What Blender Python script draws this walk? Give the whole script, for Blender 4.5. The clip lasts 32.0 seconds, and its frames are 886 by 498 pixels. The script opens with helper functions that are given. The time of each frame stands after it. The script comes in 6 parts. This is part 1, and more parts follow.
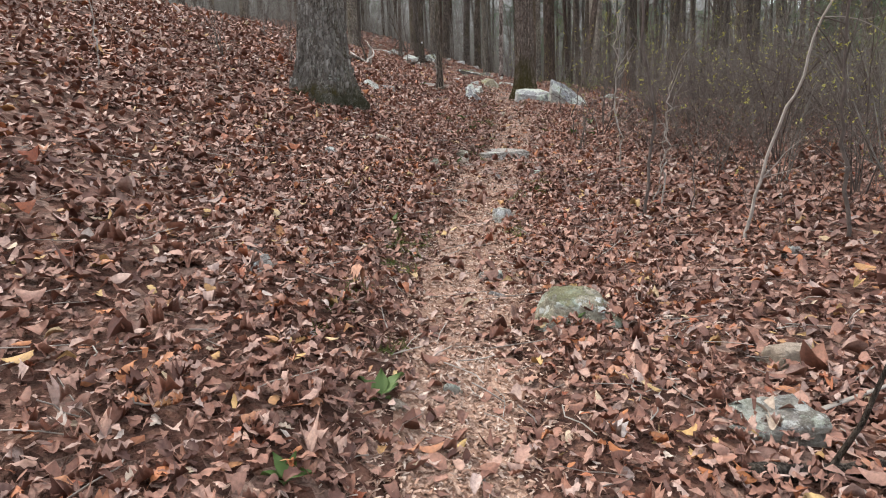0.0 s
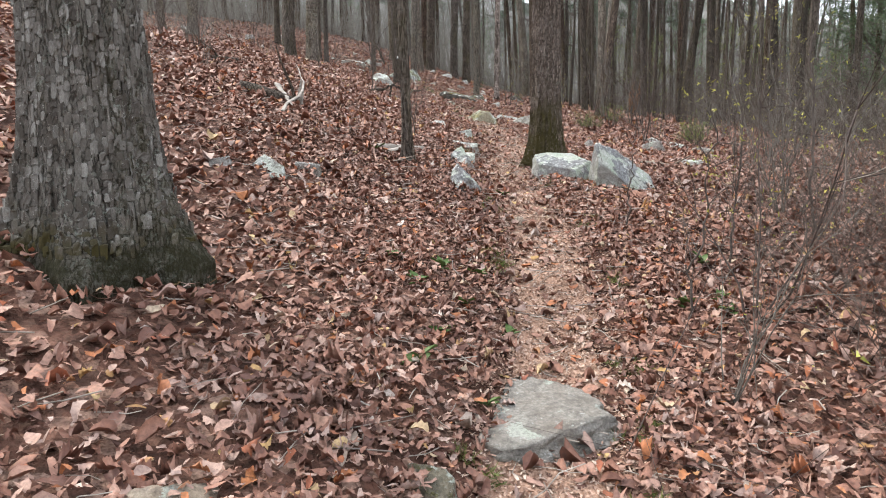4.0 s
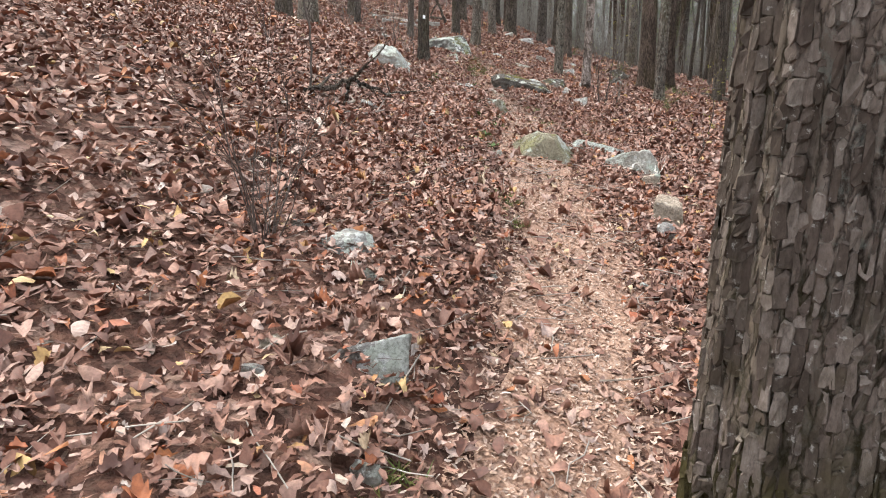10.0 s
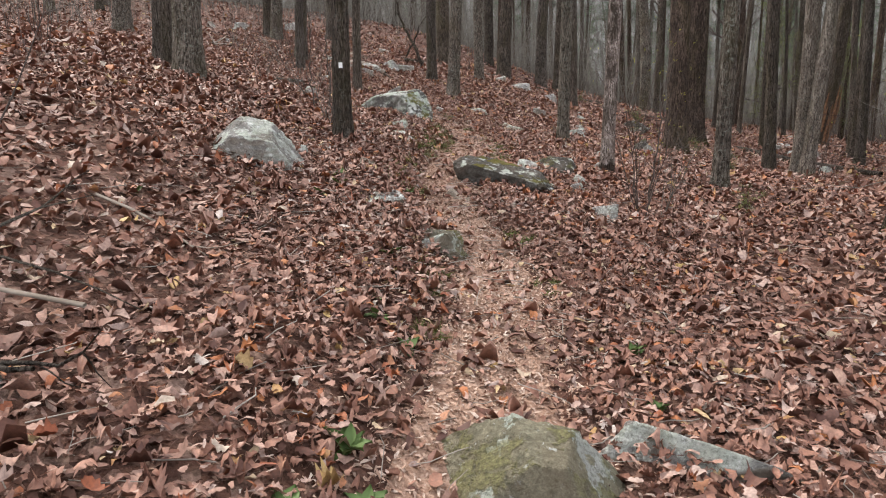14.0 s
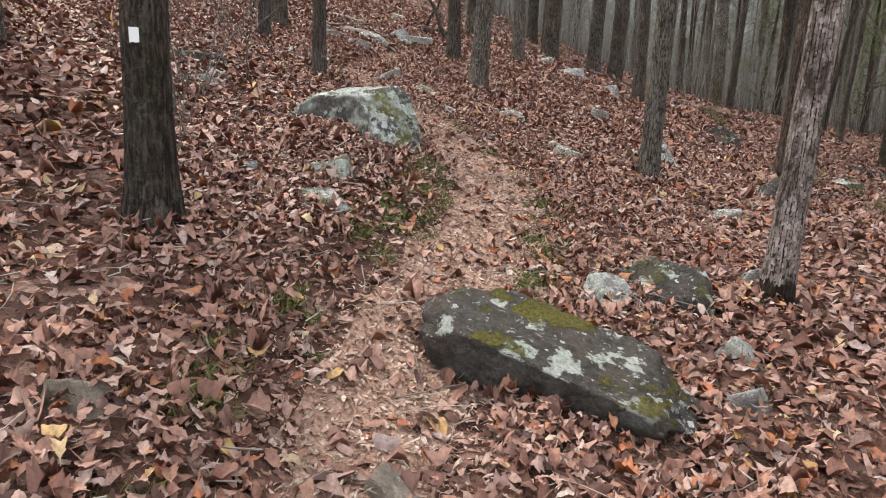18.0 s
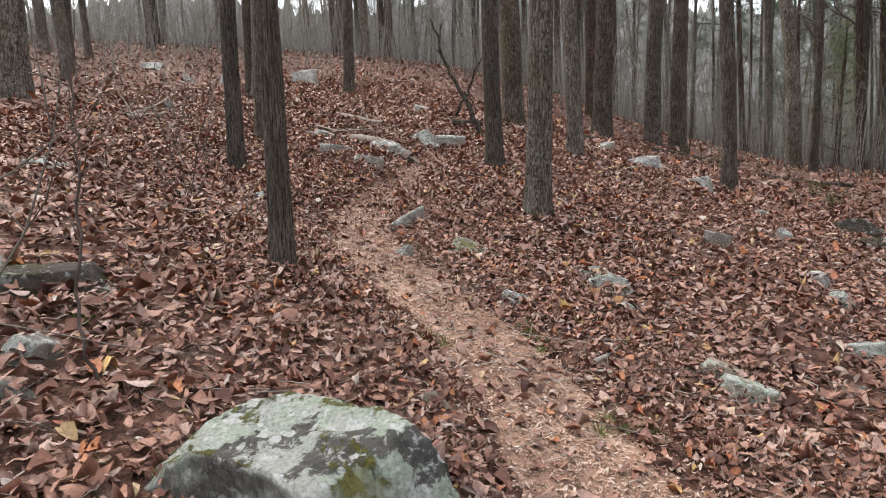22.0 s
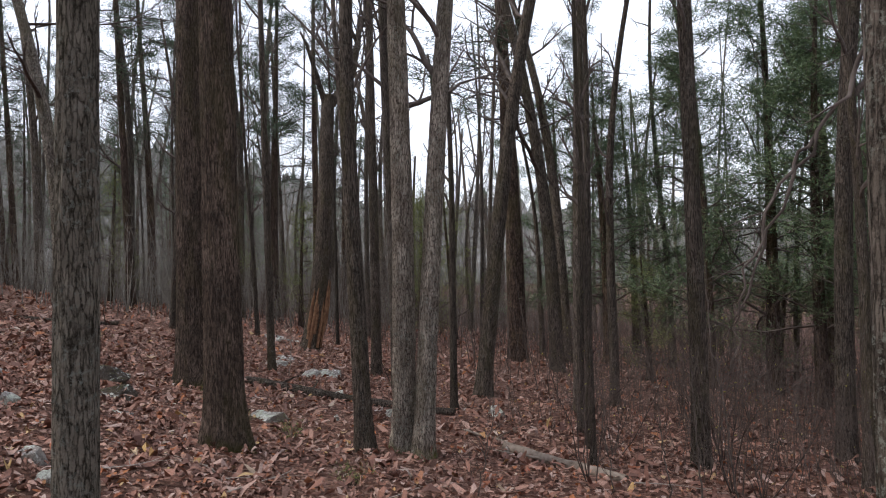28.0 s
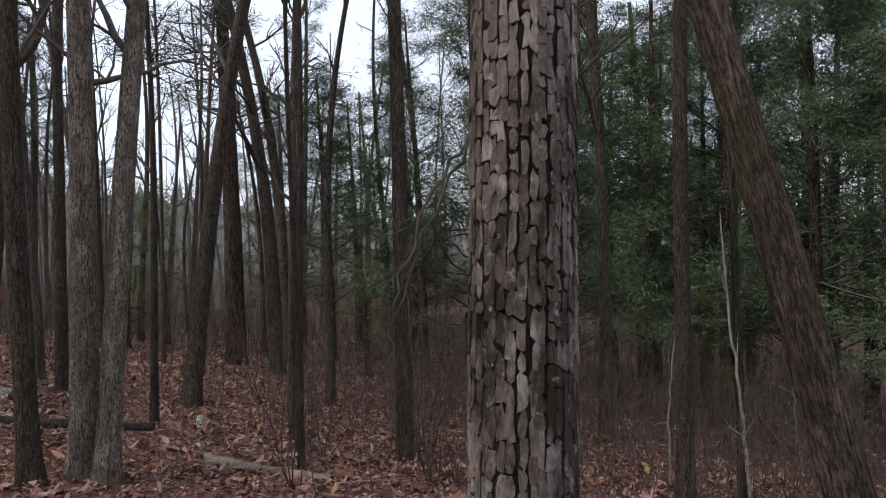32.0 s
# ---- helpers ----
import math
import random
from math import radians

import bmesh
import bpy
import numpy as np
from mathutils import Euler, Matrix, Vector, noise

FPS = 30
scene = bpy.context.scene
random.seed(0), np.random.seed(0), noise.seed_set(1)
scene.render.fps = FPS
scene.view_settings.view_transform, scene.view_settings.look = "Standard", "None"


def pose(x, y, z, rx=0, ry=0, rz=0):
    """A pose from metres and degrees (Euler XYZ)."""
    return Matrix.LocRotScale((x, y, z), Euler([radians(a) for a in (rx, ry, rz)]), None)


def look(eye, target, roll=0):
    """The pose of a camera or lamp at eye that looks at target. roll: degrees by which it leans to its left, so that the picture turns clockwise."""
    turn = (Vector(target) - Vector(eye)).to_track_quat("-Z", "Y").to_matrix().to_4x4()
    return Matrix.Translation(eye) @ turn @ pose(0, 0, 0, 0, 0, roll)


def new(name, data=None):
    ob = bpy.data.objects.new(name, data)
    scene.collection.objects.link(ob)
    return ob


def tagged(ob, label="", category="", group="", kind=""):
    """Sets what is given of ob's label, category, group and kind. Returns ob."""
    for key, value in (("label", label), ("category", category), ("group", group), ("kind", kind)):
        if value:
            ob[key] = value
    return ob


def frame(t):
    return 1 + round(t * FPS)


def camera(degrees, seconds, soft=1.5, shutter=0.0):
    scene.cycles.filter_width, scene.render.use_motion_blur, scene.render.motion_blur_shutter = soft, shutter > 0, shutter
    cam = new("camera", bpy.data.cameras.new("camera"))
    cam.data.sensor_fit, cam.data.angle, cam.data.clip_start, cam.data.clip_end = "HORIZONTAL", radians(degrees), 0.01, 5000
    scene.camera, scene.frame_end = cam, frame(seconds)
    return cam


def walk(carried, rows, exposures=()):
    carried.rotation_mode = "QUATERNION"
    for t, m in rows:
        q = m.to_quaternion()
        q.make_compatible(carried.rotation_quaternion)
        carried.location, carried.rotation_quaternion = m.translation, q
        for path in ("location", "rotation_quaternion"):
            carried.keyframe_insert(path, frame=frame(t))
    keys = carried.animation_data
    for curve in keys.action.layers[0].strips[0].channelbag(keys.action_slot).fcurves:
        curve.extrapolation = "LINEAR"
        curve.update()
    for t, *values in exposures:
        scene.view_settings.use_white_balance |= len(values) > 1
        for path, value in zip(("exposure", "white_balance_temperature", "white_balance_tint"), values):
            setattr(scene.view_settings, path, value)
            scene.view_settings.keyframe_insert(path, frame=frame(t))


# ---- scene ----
cam = camera(66.9, 32.0, soft=1.05)
# seconds, eye x y z, turn rx ry rz
PATH = [
    (0, -0.000, -0.000, -0.000, 79.23, 2.50, 0.84),
    (0.5, 0.009, 0.748, 0.041, 78.36, 2.55, 1.84),
    (1, 0.060, 1.440, 0.116, 76.01, 4.29, 1.10),
    (1.5, 0.075, 2.087, 0.233, 75.96, 1.87, -0.13),
    (2, 0.120, 2.705, 0.387, 76.77, 1.40, -1.41),
    (2.5, 0.182, 3.275, 0.577, 78.71, 1.20, -0.35),
    (3, 0.182, 3.866, 0.692, 79.94, 0.58, 0.12),
    (3.5, 0.199, 4.477, 0.798, 79.11, 2.16, 0.37),
    (4, 0.134, 5.123, 0.893, 79.38, 1.72, -0.28),
    (4.5, 0.108, 5.695, 1.052, 80.63, 2.20, -3.40),
    (6.5, 0.470, 8.129, 1.210, 75.32, 1.31, -9.68),
    (7, 0.614, 8.655, 1.323, 74.41, -0.49, -7.81),
    (7.5, 0.778, 9.198, 1.411, 76.14, 0.42, -5.15),
    (8, 0.912, 9.793, 1.418, 77.23, 0.77, -2.76),
    (8.5, 1.017, 10.408, 1.435, 75.89, 0.90, -1.13),
    (9, 1.087, 11.043, 1.495, 75.03, 0.22, 1.45),
    (9.5, 1.029, 11.752, 1.536, 75.33, 0.29, 3.77),
    (10, 0.973, 12.354, 1.627, 76.06, 0.32, 7.87),
    (10.5, 0.891, 12.963, 1.620, 73.96, -0.11, 8.39),
    (11, 0.874, 13.588, 1.694, 72.21, 2.89, 5.66),
    (11.5, 0.918, 14.231, 1.827, 75.78, 3.40, 3.39),
    (12, 0.935, 14.807, 1.901, 77.93, -0.01, 1.80),
    (12.5, 1.030, 15.403, 1.948, 79.21, 0.53, 2.02),
    (13, 1.050, 16.037, 2.020, 80.72, -1.20, 3.68),
    (13.5, 1.088, 16.637, 2.070, 80.38, -0.18, 6.20),
    (15.5, 0.751, 19.039, 2.398, 74.77, 1.41, 10.40),
    (16, 0.676, 19.566, 2.450, 75.27, 1.99, 6.30),
    (16.5, 0.658, 20.050, 2.504, 74.95, 1.14, 4.75),
    (17, 0.655, 20.603, 2.497, 76.07, 0.73, 3.46),
    (17.5, 0.715, 21.099, 2.522, 76.65, -1.42, 4.89),
    (18, 0.711, 21.687, 2.531, 76.76, -1.95, 11.31),
    (18.5, 0.640, 22.310, 2.624, 80.95, -1.84, 14.31),
    (19, 0.558, 22.923, 2.735, 82.97, -1.28, 18.64),
    (19.5, 0.400, 23.391, 2.796, 82.57, -1.14, 20.34),
    (20, 0.269, 23.770, 2.906, 81.97, 0.44, 20.27),
    (20.5, 0.195, 24.107, 3.009, 82.35, 2.23, 19.27),
    (21, 0.012, 24.428, 3.104, 81.42, 3.51, 14.06),
    (21.5, -0.088, 24.661, 3.203, 81.76, 1.77, 11.78),
    (22, -0.068, 24.940, 3.269, 82.14, 2.76, 13.90),
    (22.5, -0.002, 25.161, 3.325, 83.10, 0.85, 14.16),
    (23, 0.049, 25.320, 3.380, 84.05, 0.27, 6.98),
    (23.5, 0.188, 25.405, 3.392, 84.89, -2.92, -1.39),
    (24, 0.312, 25.405, 3.394, 85.37, -1.94, -9.24),
    (24.5, 0.374, 25.377, 3.393, 85.64, -1.48, -13.22),
    (25, 0.438, 25.351, 3.406, 86.37, -0.10, -17.01),
    (25.5, 0.478, 25.248, 3.440, 87.46, 0.49, -21.20),
    (26, 0.546, 25.158, 3.467, 89.03, 0.83, -25.97),
    (26.5, 0.598, 25.058, 3.489, 90.14, 1.68, -30.09),
    (28.5, 0.750, 25.423, 3.520, 90.66, 1.13, -43.87),
    (29, 0.797, 25.455, 3.530, 90.25, 1.58, -45.60),
    (29.5, 0.856, 25.485, 3.530, 90.10, 1.68, -48.74),
    (30, 0.937, 25.470, 3.530, 90.11, 0.54, -52.20),
    (30.5, 1.005, 25.455, 3.530, 90.33, -0.26, -56.40),
    (31, 1.048, 25.405, 3.530, 90.58, 0.07, -58.86),
    (31.5, 1.071, 25.335, 3.530, 90.95, 0.56, -61.00),
    (32, 1.089, 25.211, 3.530, 90.33, 0.94, -63.99),
]
walk(cam, [(t, pose(x, y, z, a, b, c)) for t, x, y, z, a, b, c in PATH],
     exposures=[(0, 0.72, 6250, 8), (1, 0.9, 6300, 8), (4, 1.02, 6150, 6), (7, 0.82, 6300, 8), (9, 0.72, 6400, 8), (10, 1.15, 6250, 6), (11, 0.9, 6350, 9), (12, 0.82, 6150, 6), (14, 0.76, 6400, 9),
                (17, 0.78, 6400, 9), (19, 0.98, 6200, 7), (20, 0.9, 6350, 8), (22, 0.85, 6300, 8), (24, 0.92, 6250, 8), (26, 0.78, 6250, 9), (29, 0, 5950, 12), (32, -0.14, 5900, 12)])

# ---------------------------------------------------------------- world, sun
SUN_EL, SUN_AZ = 47.0, 50.0        # degrees; the sun stands ahead and to the left, behind thin cloud
world = bpy.data.worlds.new("overcast_sky")
scene.world = world
world.use_nodes = True
wn = world.node_tree
wn.nodes.clear()
sky = wn.nodes.new("ShaderNodeTexSky")
sky.sky_type = "NISHITA"
sky.sun_disc = False
sky.sun_elevation = radians(SUN_EL)
sky.sun_rotation = radians(-SUN_AZ)
sky.air_density, sky.dust_density, sky.ozone_density = 1.0, 4.0, 0.6
haze = wn.nodes.new("ShaderNodeMixRGB")     # thin even cloud over the whole sky
haze.inputs[0].default_value = 0.6
haze.inputs[2].default_value = (10.0, 10.0, 10.2, 1)
bg = wn.nodes.new("ShaderNodeBackground")
bg.inputs[1].default_value = 0.17
wout = wn.nodes.new("ShaderNodeOutputWorld")
wn.links.new(sky.outputs[0], haze.inputs[1])
wn.links.new(haze.outputs[0], bg.inputs[0])
wn.links.new(bg.outputs[0], wout.inputs[0])

sun_data = bpy.data.lights.new("sun", "SUN")
sun_data.energy = 1.9
sun_data.angle = radians(7)
sun_data.color = (1.0, 0.93, 0.82)
sun = new("sun", sun_data)
az, el = radians(SUN_AZ), radians(SUN_EL)
sun_dir = Vector((-math.sin(az) * math.cos(el), math.cos(az) * math.cos(el), math.sin(el)))
sun.matrix_world = look(sun_dir * 60, (0, 0, 0))

# ---------------------------------------------------------------- materials


class Mat:
    """A small builder of node materials."""

    def __init__(self, name, rough=0.8, spec=0.3):
        self.m = bpy.data.materials.new(name)
        self.m.use_nodes = True
        self.t = self.m.node_tree
        self.b = self.t.nodes["Principled BSDF"]
        self.b.inputs["Roughness"].default_value = rough
        self.b.inputs["Specular IOR Level"].default_value = spec

    def n(self, kind, **props):
        node = self.t.nodes.new(kind)
        for k, v in props.items():
            node.inputs[k.replace("_", " ")].default_value = v
        return node

    def link(self, a, b):
        self.t.links.new(a, b)

    def coords(self, scale=(1, 1, 1), world_space=False):
        mp = self.n("ShaderNodeMapping")
        mp.inputs["Scale"].default_value = scale
        if world_space:
            g = self.n("ShaderNodeNewGeometry")
            self.link(g.outputs["Position"], mp.inputs["Vector"])
        else:
            tc = self.n("ShaderNodeTexCoord")
            self.link(tc.outputs["Object"], mp.inputs["Vector"])
        return mp.outputs[0]

    def noise(self, co, scale, detail=6.0, rough=0.6):
        nz = self.n("ShaderNodeTexNoise", Scale=scale, Detail=detail, Roughness=rough)
        self.link(co, nz.inputs["Vector"])
        return nz.outputs["Fac"]

    def voronoi(self, co, scale, feature="F1", out="Distance"):
        v = self.n("ShaderNodeTexVoronoi", Scale=scale)
        v.feature = feature
        self.link(co, v.inputs["Vector"])
        return v.outputs[out]

    def ramp(self, fac, *stops):
        r = self.n("ShaderNodeValToRGB")
        e = r.color_ramp.elements
        while len(e) < len(stops):
            e.new(0.5)
        for el_, (p, c) in zip(e, stops):
            el_.position = p
            el_.color = (*c, 1) if len(c) == 3 else c
        self.link(fac, r.inputs[0])
        return r.outputs[0]

    def mix(self, fac, a, b, mode="MIX"):
        x = self.n("ShaderNodeMixRGB")
        x.blend_type = mode
        for sock, v in ((x.inputs[0], fac), (x.inputs[1], a), (x.inputs[2], b)):
            if isinstance(v, (int, float)):
                sock.default_value = v
            elif isinstance(v, tuple):
                sock.default_value = (*v, 1)
            else:
                self.link(v, sock)
        return x.outputs[0]

    def math(self, op, a, b=0.5):
        x = self.n("ShaderNodeMath")
        x.operation = op
        for sock, v in ((x.inputs[0], a), (x.inputs[1], b)):
            if isinstance(v, (int, float)):
                sock.default_value = v
            else:
                self.link(v, sock)
        return x.outputs[0]

    def bump(self, height, strength=0.5, distance=0.02):
        bp = self.n("ShaderNodeBump", Strength=strength, Distance=distance)
        self.link(height, bp.inputs["Height"])
        self.link(bp.outputs[0], self.b.inputs["Normal"])

    def color(self, c):
        if isinstance(c, tuple):
            self.b.inputs["Base Color"].default_value = (*c, 1)
        else:
            self.link(c, self.b.inputs["Base Color"])
        return self


def leaf_material(name, stops, dull=0.0):
    """Dry leaves: a tone for each leaf, darker damp patches of ground a stride across, veins and spots."""
    m = Mat(name, 0.68, 0.28)
    g = m.n("ShaderNodeNewGeometry")
    c = m.ramp(g.outputs["Random Per Island"], *stops)
    co = m.coords()
    spot = m.noise(co, 70, 3)
    c = m.mix(m.ramp(spot, (0.35, (0, 0, 0)), (0.7, (1, 1, 1))), c, m.mix(0.5, c, (0.055, 0.032, 0.026)))
    damp = m.ramp(m.noise(co, 0.9, 5, 0.65), (0.42, (0, 0, 0)), (0.66, (dull, dull, dull)))
    c = m.mix(damp, c, m.mix(0.55, c, (0.10, 0.062, 0.055)))
    m.color(c)
    m.bump(m.noise(co, 160, 2), 0.35, 0.004)
    return m.m


LEAF = leaf_material("dead_oak_leaf", [
    (0.00, (0.105, 0.050, 0.038)), (0.14, (0.17, 0.078, 0.055)), (0.30, (0.25, 0.116, 0.077)), (0.46, (0.335, 0.165, 0.113)),
    (0.62, (0.385, 0.218, 0.162)), (0.78, (0.43, 0.277, 0.219)), (0.88, (0.465, 0.342, 0.292)), (0.915, (0.42, 0.158, 0.055)),
    (0.955, (0.32, 0.095, 0.05)), (0.972, (0.53, 0.35, 0.13)), (1.00, (0.51, 0.435, 0.395))], 0.5)
CHIP = leaf_material("trodden_leaf_chips", [
    (0.00, (0.22, 0.118, 0.078)), (0.3, (0.38, 0.228, 0.156)), (0.6, (0.51, 0.338, 0.247)), (0.85, (0.61, 0.445, 0.35)), (1.0, (0.70, 0.57, 0.47))], 0.3)


def ground_material():
    m = Mat("leaf_strewn_soil", 0.9, 0.15)
    co = m.coords((1, 1, 0.15), True)
    v = m.n("ShaderNodeTexVoronoi", Scale=17.0)
    m.link(co, v.inputs["Vector"])
    sep = m.n("ShaderNodeSeparateColor")
    m.link(v.outputs["Color"], sep.inputs[0])
    c = m.ramp(sep.outputs[0], (0.0, (0.05, 0.024, 0.018)), (0.4, (0.11, 0.052, 0.037)), (0.7, (0.21, 0.11, 0.08)), (1.0, (0.36, 0.24, 0.19)))
    big = m.noise(co, 0.5, 5)
    c = m.mix(m.ramp(big, (0.35, (0, 0, 0)), (0.7, (0.5, 0.5, 0.5))), c, (0.11, 0.055, 0.038))
    soil = m.noise(co, 30, 4)
    c = m.mix(m.ramp(soil, (0.45, (0, 0, 0)), (0.65, (0.7, 0.7, 0.7))), c, (0.06, 0.036, 0.026))
    m.color(c)
    m.bump(m.math("ADD", v.outputs["Distance"], m.noise(co, 60, 3)), 0.8, 0.03)
    return m.m


def trail_material():
    m = Mat("trodden_trail", 0.92, 0.12)
    co = m.coords((1, 1, 0.2), True)
    fine = m.noise(co, 55, 5, 0.7)
    c = m.ramp(fine, (0.3, (0.19, 0.108, 0.075)), (0.5, (0.37, 0.235, 0.168)), (0.68, (0.56, 0.405, 0.315)))
    c = m.mix(m.ramp(m.noise(co, 2.2, 4), (0.4, (0, 0, 0)), (0.65, (0.6, 0.6, 0.6))), c, (0.19, 0.10, 0.07))
    m.color(c)
    m.bump(fine, 0.8, 0.015)
    return m.m


def bark_material(name, light, dark, plate=26.0, stretch=0.22, moss=0.0, lichen=0.3, tint=(0.07, 0.085, 0.025), stain=0.5, plated=0.35, gap=0.3):
    """Furrowed bark: upright ridges broken into plates, damp dark patches, dull moss and pale lichen."""
    m = Mat(name, 0.92, 0.12)
    tc = m.n("ShaderNodeTexCoord")
    oi = m.n("ShaderNodeObjectInfo")
    shift = m.n("ShaderNodeVectorMath")
    shift.operation = "SCALE"
    cb = m.n("ShaderNodeCombineXYZ")
    for k in range(3):
        m.link(oi.outputs["Random"], cb.inputs[k])
    m.link(cb.outputs[0], shift.inputs[0])
    shift.inputs["Scale"].default_value = 23.0
    at = m.n("ShaderNodeVectorMath")
    at.operation = "ADD"
    m.link(tc.outputs["Object"], at.inputs[0])
    m.link(shift.outputs[0], at.inputs[1])
    obj = at.outputs[0]

    def scaled(z):
        mp = m.n("ShaderNodeMapping")
        mp.inputs["Scale"].default_value = (1, 1, z)
        m.link(obj, mp.inputs["Vector"])
        return mp.outputs[0]

    def wobble(co, scale, amount):
        wob = m.n("ShaderNodeTexNoise", Scale=scale, Detail=4.0, Roughness=0.65)
        m.link(obj, wob.inputs["Vector"])
        add = m.n("ShaderNodeMixRGB")
        add.blend_type = "ADD"
        add.inputs[0].default_value = amount
        m.link(co, add.inputs[1])
        m.link(wob.outputs["Color"], add.inputs[2])
        return add.outputs[0]

    co = wobble(wobble(scaled(stretch), 9.0, 0.025), 60.0, 0.007)
    v = m.voronoi(co, plate, "DISTANCE_TO_EDGE")
    cell = m.n("ShaderNodeTexVoronoi", Scale=plate)
    m.link(co, cell.inputs["Vector"])
    sep = m.n("ShaderNodeSeparateColor")
    m.link(cell.outputs["Color"], sep.inputs[0])
    if gap < 0.15:                         # flat oblong plates
        near_, next_ = m.n("ShaderNodeTexVoronoi", Scale=plate, Randomness=0.85), m.n("ShaderNodeTexVoronoi", Scale=plate, Randomness=0.85)
        for node, kind in ((near_, "F1"), (next_, "F2")):
            node.feature, node.distance = kind, "CHEBYCHEV"
            m.link(co, node.inputs["Vector"])
        v = m.math("SUBTRACT", next_.outputs["Distance"], near_.outputs["Distance"])
        m.link(near_.outputs["Color"], sep.inputs[0])
    edge = m.math("MULTIPLY", m.ramp(v, (0.01, (0, 0, 0)), (gap, (1, 1, 1))), m.math("ADD", m.math("MULTIPLY", sep.outputs[0], 0.5), 0.6))
    ridge_ = m.ramp(m.noise(wobble(scaled(0.13), 12.0, 0.02), plate * 1.1, 7, 0.7), (0.41, (0, 0, 0)), (0.6, (1, 1, 1)))
    fine = m.ramp(m.noise(scaled(0.5), plate * 3.2, 7, 0.75), (0.3, (0, 0, 0)), (0.7, (1, 1, 1)))
    h = m.math("ADD", m.math("MULTIPLY", edge, plated), m.math("ADD", m.math("MULTIPLY", ridge_, 0.75 - plated * 0.6), m.math("MULTIPLY", fine, 0.3)))
    mid = tuple(0.42 * (x + y) for x, y in zip(dark, light))
    c = m.ramp(h, (0.2, dark), (0.5, mid), (0.82, light))
    c = m.mix(m.ramp(m.noise(scaled(0.45), 4.6, 6, 0.7), (0.42, (0, 0, 0)), (0.53, (stain,) * 3)), c, m.mix(0.74, c, dark))
    c = m.mix(m.ramp(m.noise(scaled(0.3), 2.6, 5, 0.7), (0.5, (0, 0, 0)), (0.62, (0.6, 0.6, 0.6))), c, m.mix(0.55, c, (0.085, 0.074, 0.028)))
    if lichen:
        patch = m.ramp(m.noise(obj, 30, 7, 0.8), (0.53, (0, 0, 0)), (0.6, (lichen,) * 3))
        patch = m.mix(1.0, patch, m.ramp(m.noise(obj, 3.0, 3), (0.38, (0, 0, 0)), (0.58, (1, 1, 1))), "MULTIPLY")
        c = m.mix(patch, c, (0.40, 0.42, 0.37))
    if moss:
        sx = m.n("ShaderNodeSeparateXYZ")
        m.link(tc.outputs["Object"], sx.inputs[0])
        low = m.ramp(m.math("ADD", m.math("MULTIPLY", sx.outputs[2], 1.0 / moss), m.math("MULTIPLY", m.noise(obj, 3.0, 4), 1.1)),
                     (0.72, (0.92, 0.92, 0.92)), (1.0, (0, 0, 0)))
        patch = m.ramp(m.noise(obj, 9, 6, 0.75), (0.3, (0, 0, 0)), (0.56, (1, 1, 1)))
        c = m.mix(m.mix(1.0, low, patch, "MULTIPLY"), c, m.mix(fine, tuple(x * 0.45 for x in tint), tint))
    tone = m.ramp(oi.outputs["Random"], (0.0, (0.78, 0.78, 0.78)), (1.0, (1.2, 1.17, 1.12)))
    m.color(m.mix(1.0, c, tone, "MULTIPLY"))
    m.bump(h, 1.0, 0.032)
    return m.m


OAK_BARK = bark_material("oak_bark", (0.31, 0.262, 0.225), (0.032, 0.025, 0.020), 46, 0.2, 0, 0.7, plated=0.5)
MOSSY_BARK = bark_material("mossy_oak_bark", (0.40, 0.32, 0.27), (0.038, 0.027, 0.02), 50, 0.24, 3.0, 0.4, (0.065, 0.055, 0.014), plated=0.7, gap=0.18)
LICHEN_BARK = bark_material("lichened_oak_bark", (0.35, 0.315, 0.275), (0.04, 0.035, 0.028), 52, 0.24, 0.6, 1.0, (0.07, 0.066, 0.03), 0.4, 0.6, 0.2)
GREY_BARK = bark_material("grey_bark", (0.26, 0.215, 0.183), (0.034, 0.026, 0.021), 50, 0.2, 0, 0.3)
DARK_BARK = bark_material("dark_bark", (0.20, 0.162, 0.135), (0.026, 0.020, 0.016), 50, 0.2, 0, 0.25)
FURROW = bark_material("dark_furrow", (0.10, 0.075, 0.06), (0.022, 0.016, 0.012), 60, 0.3, 0, 0.0)


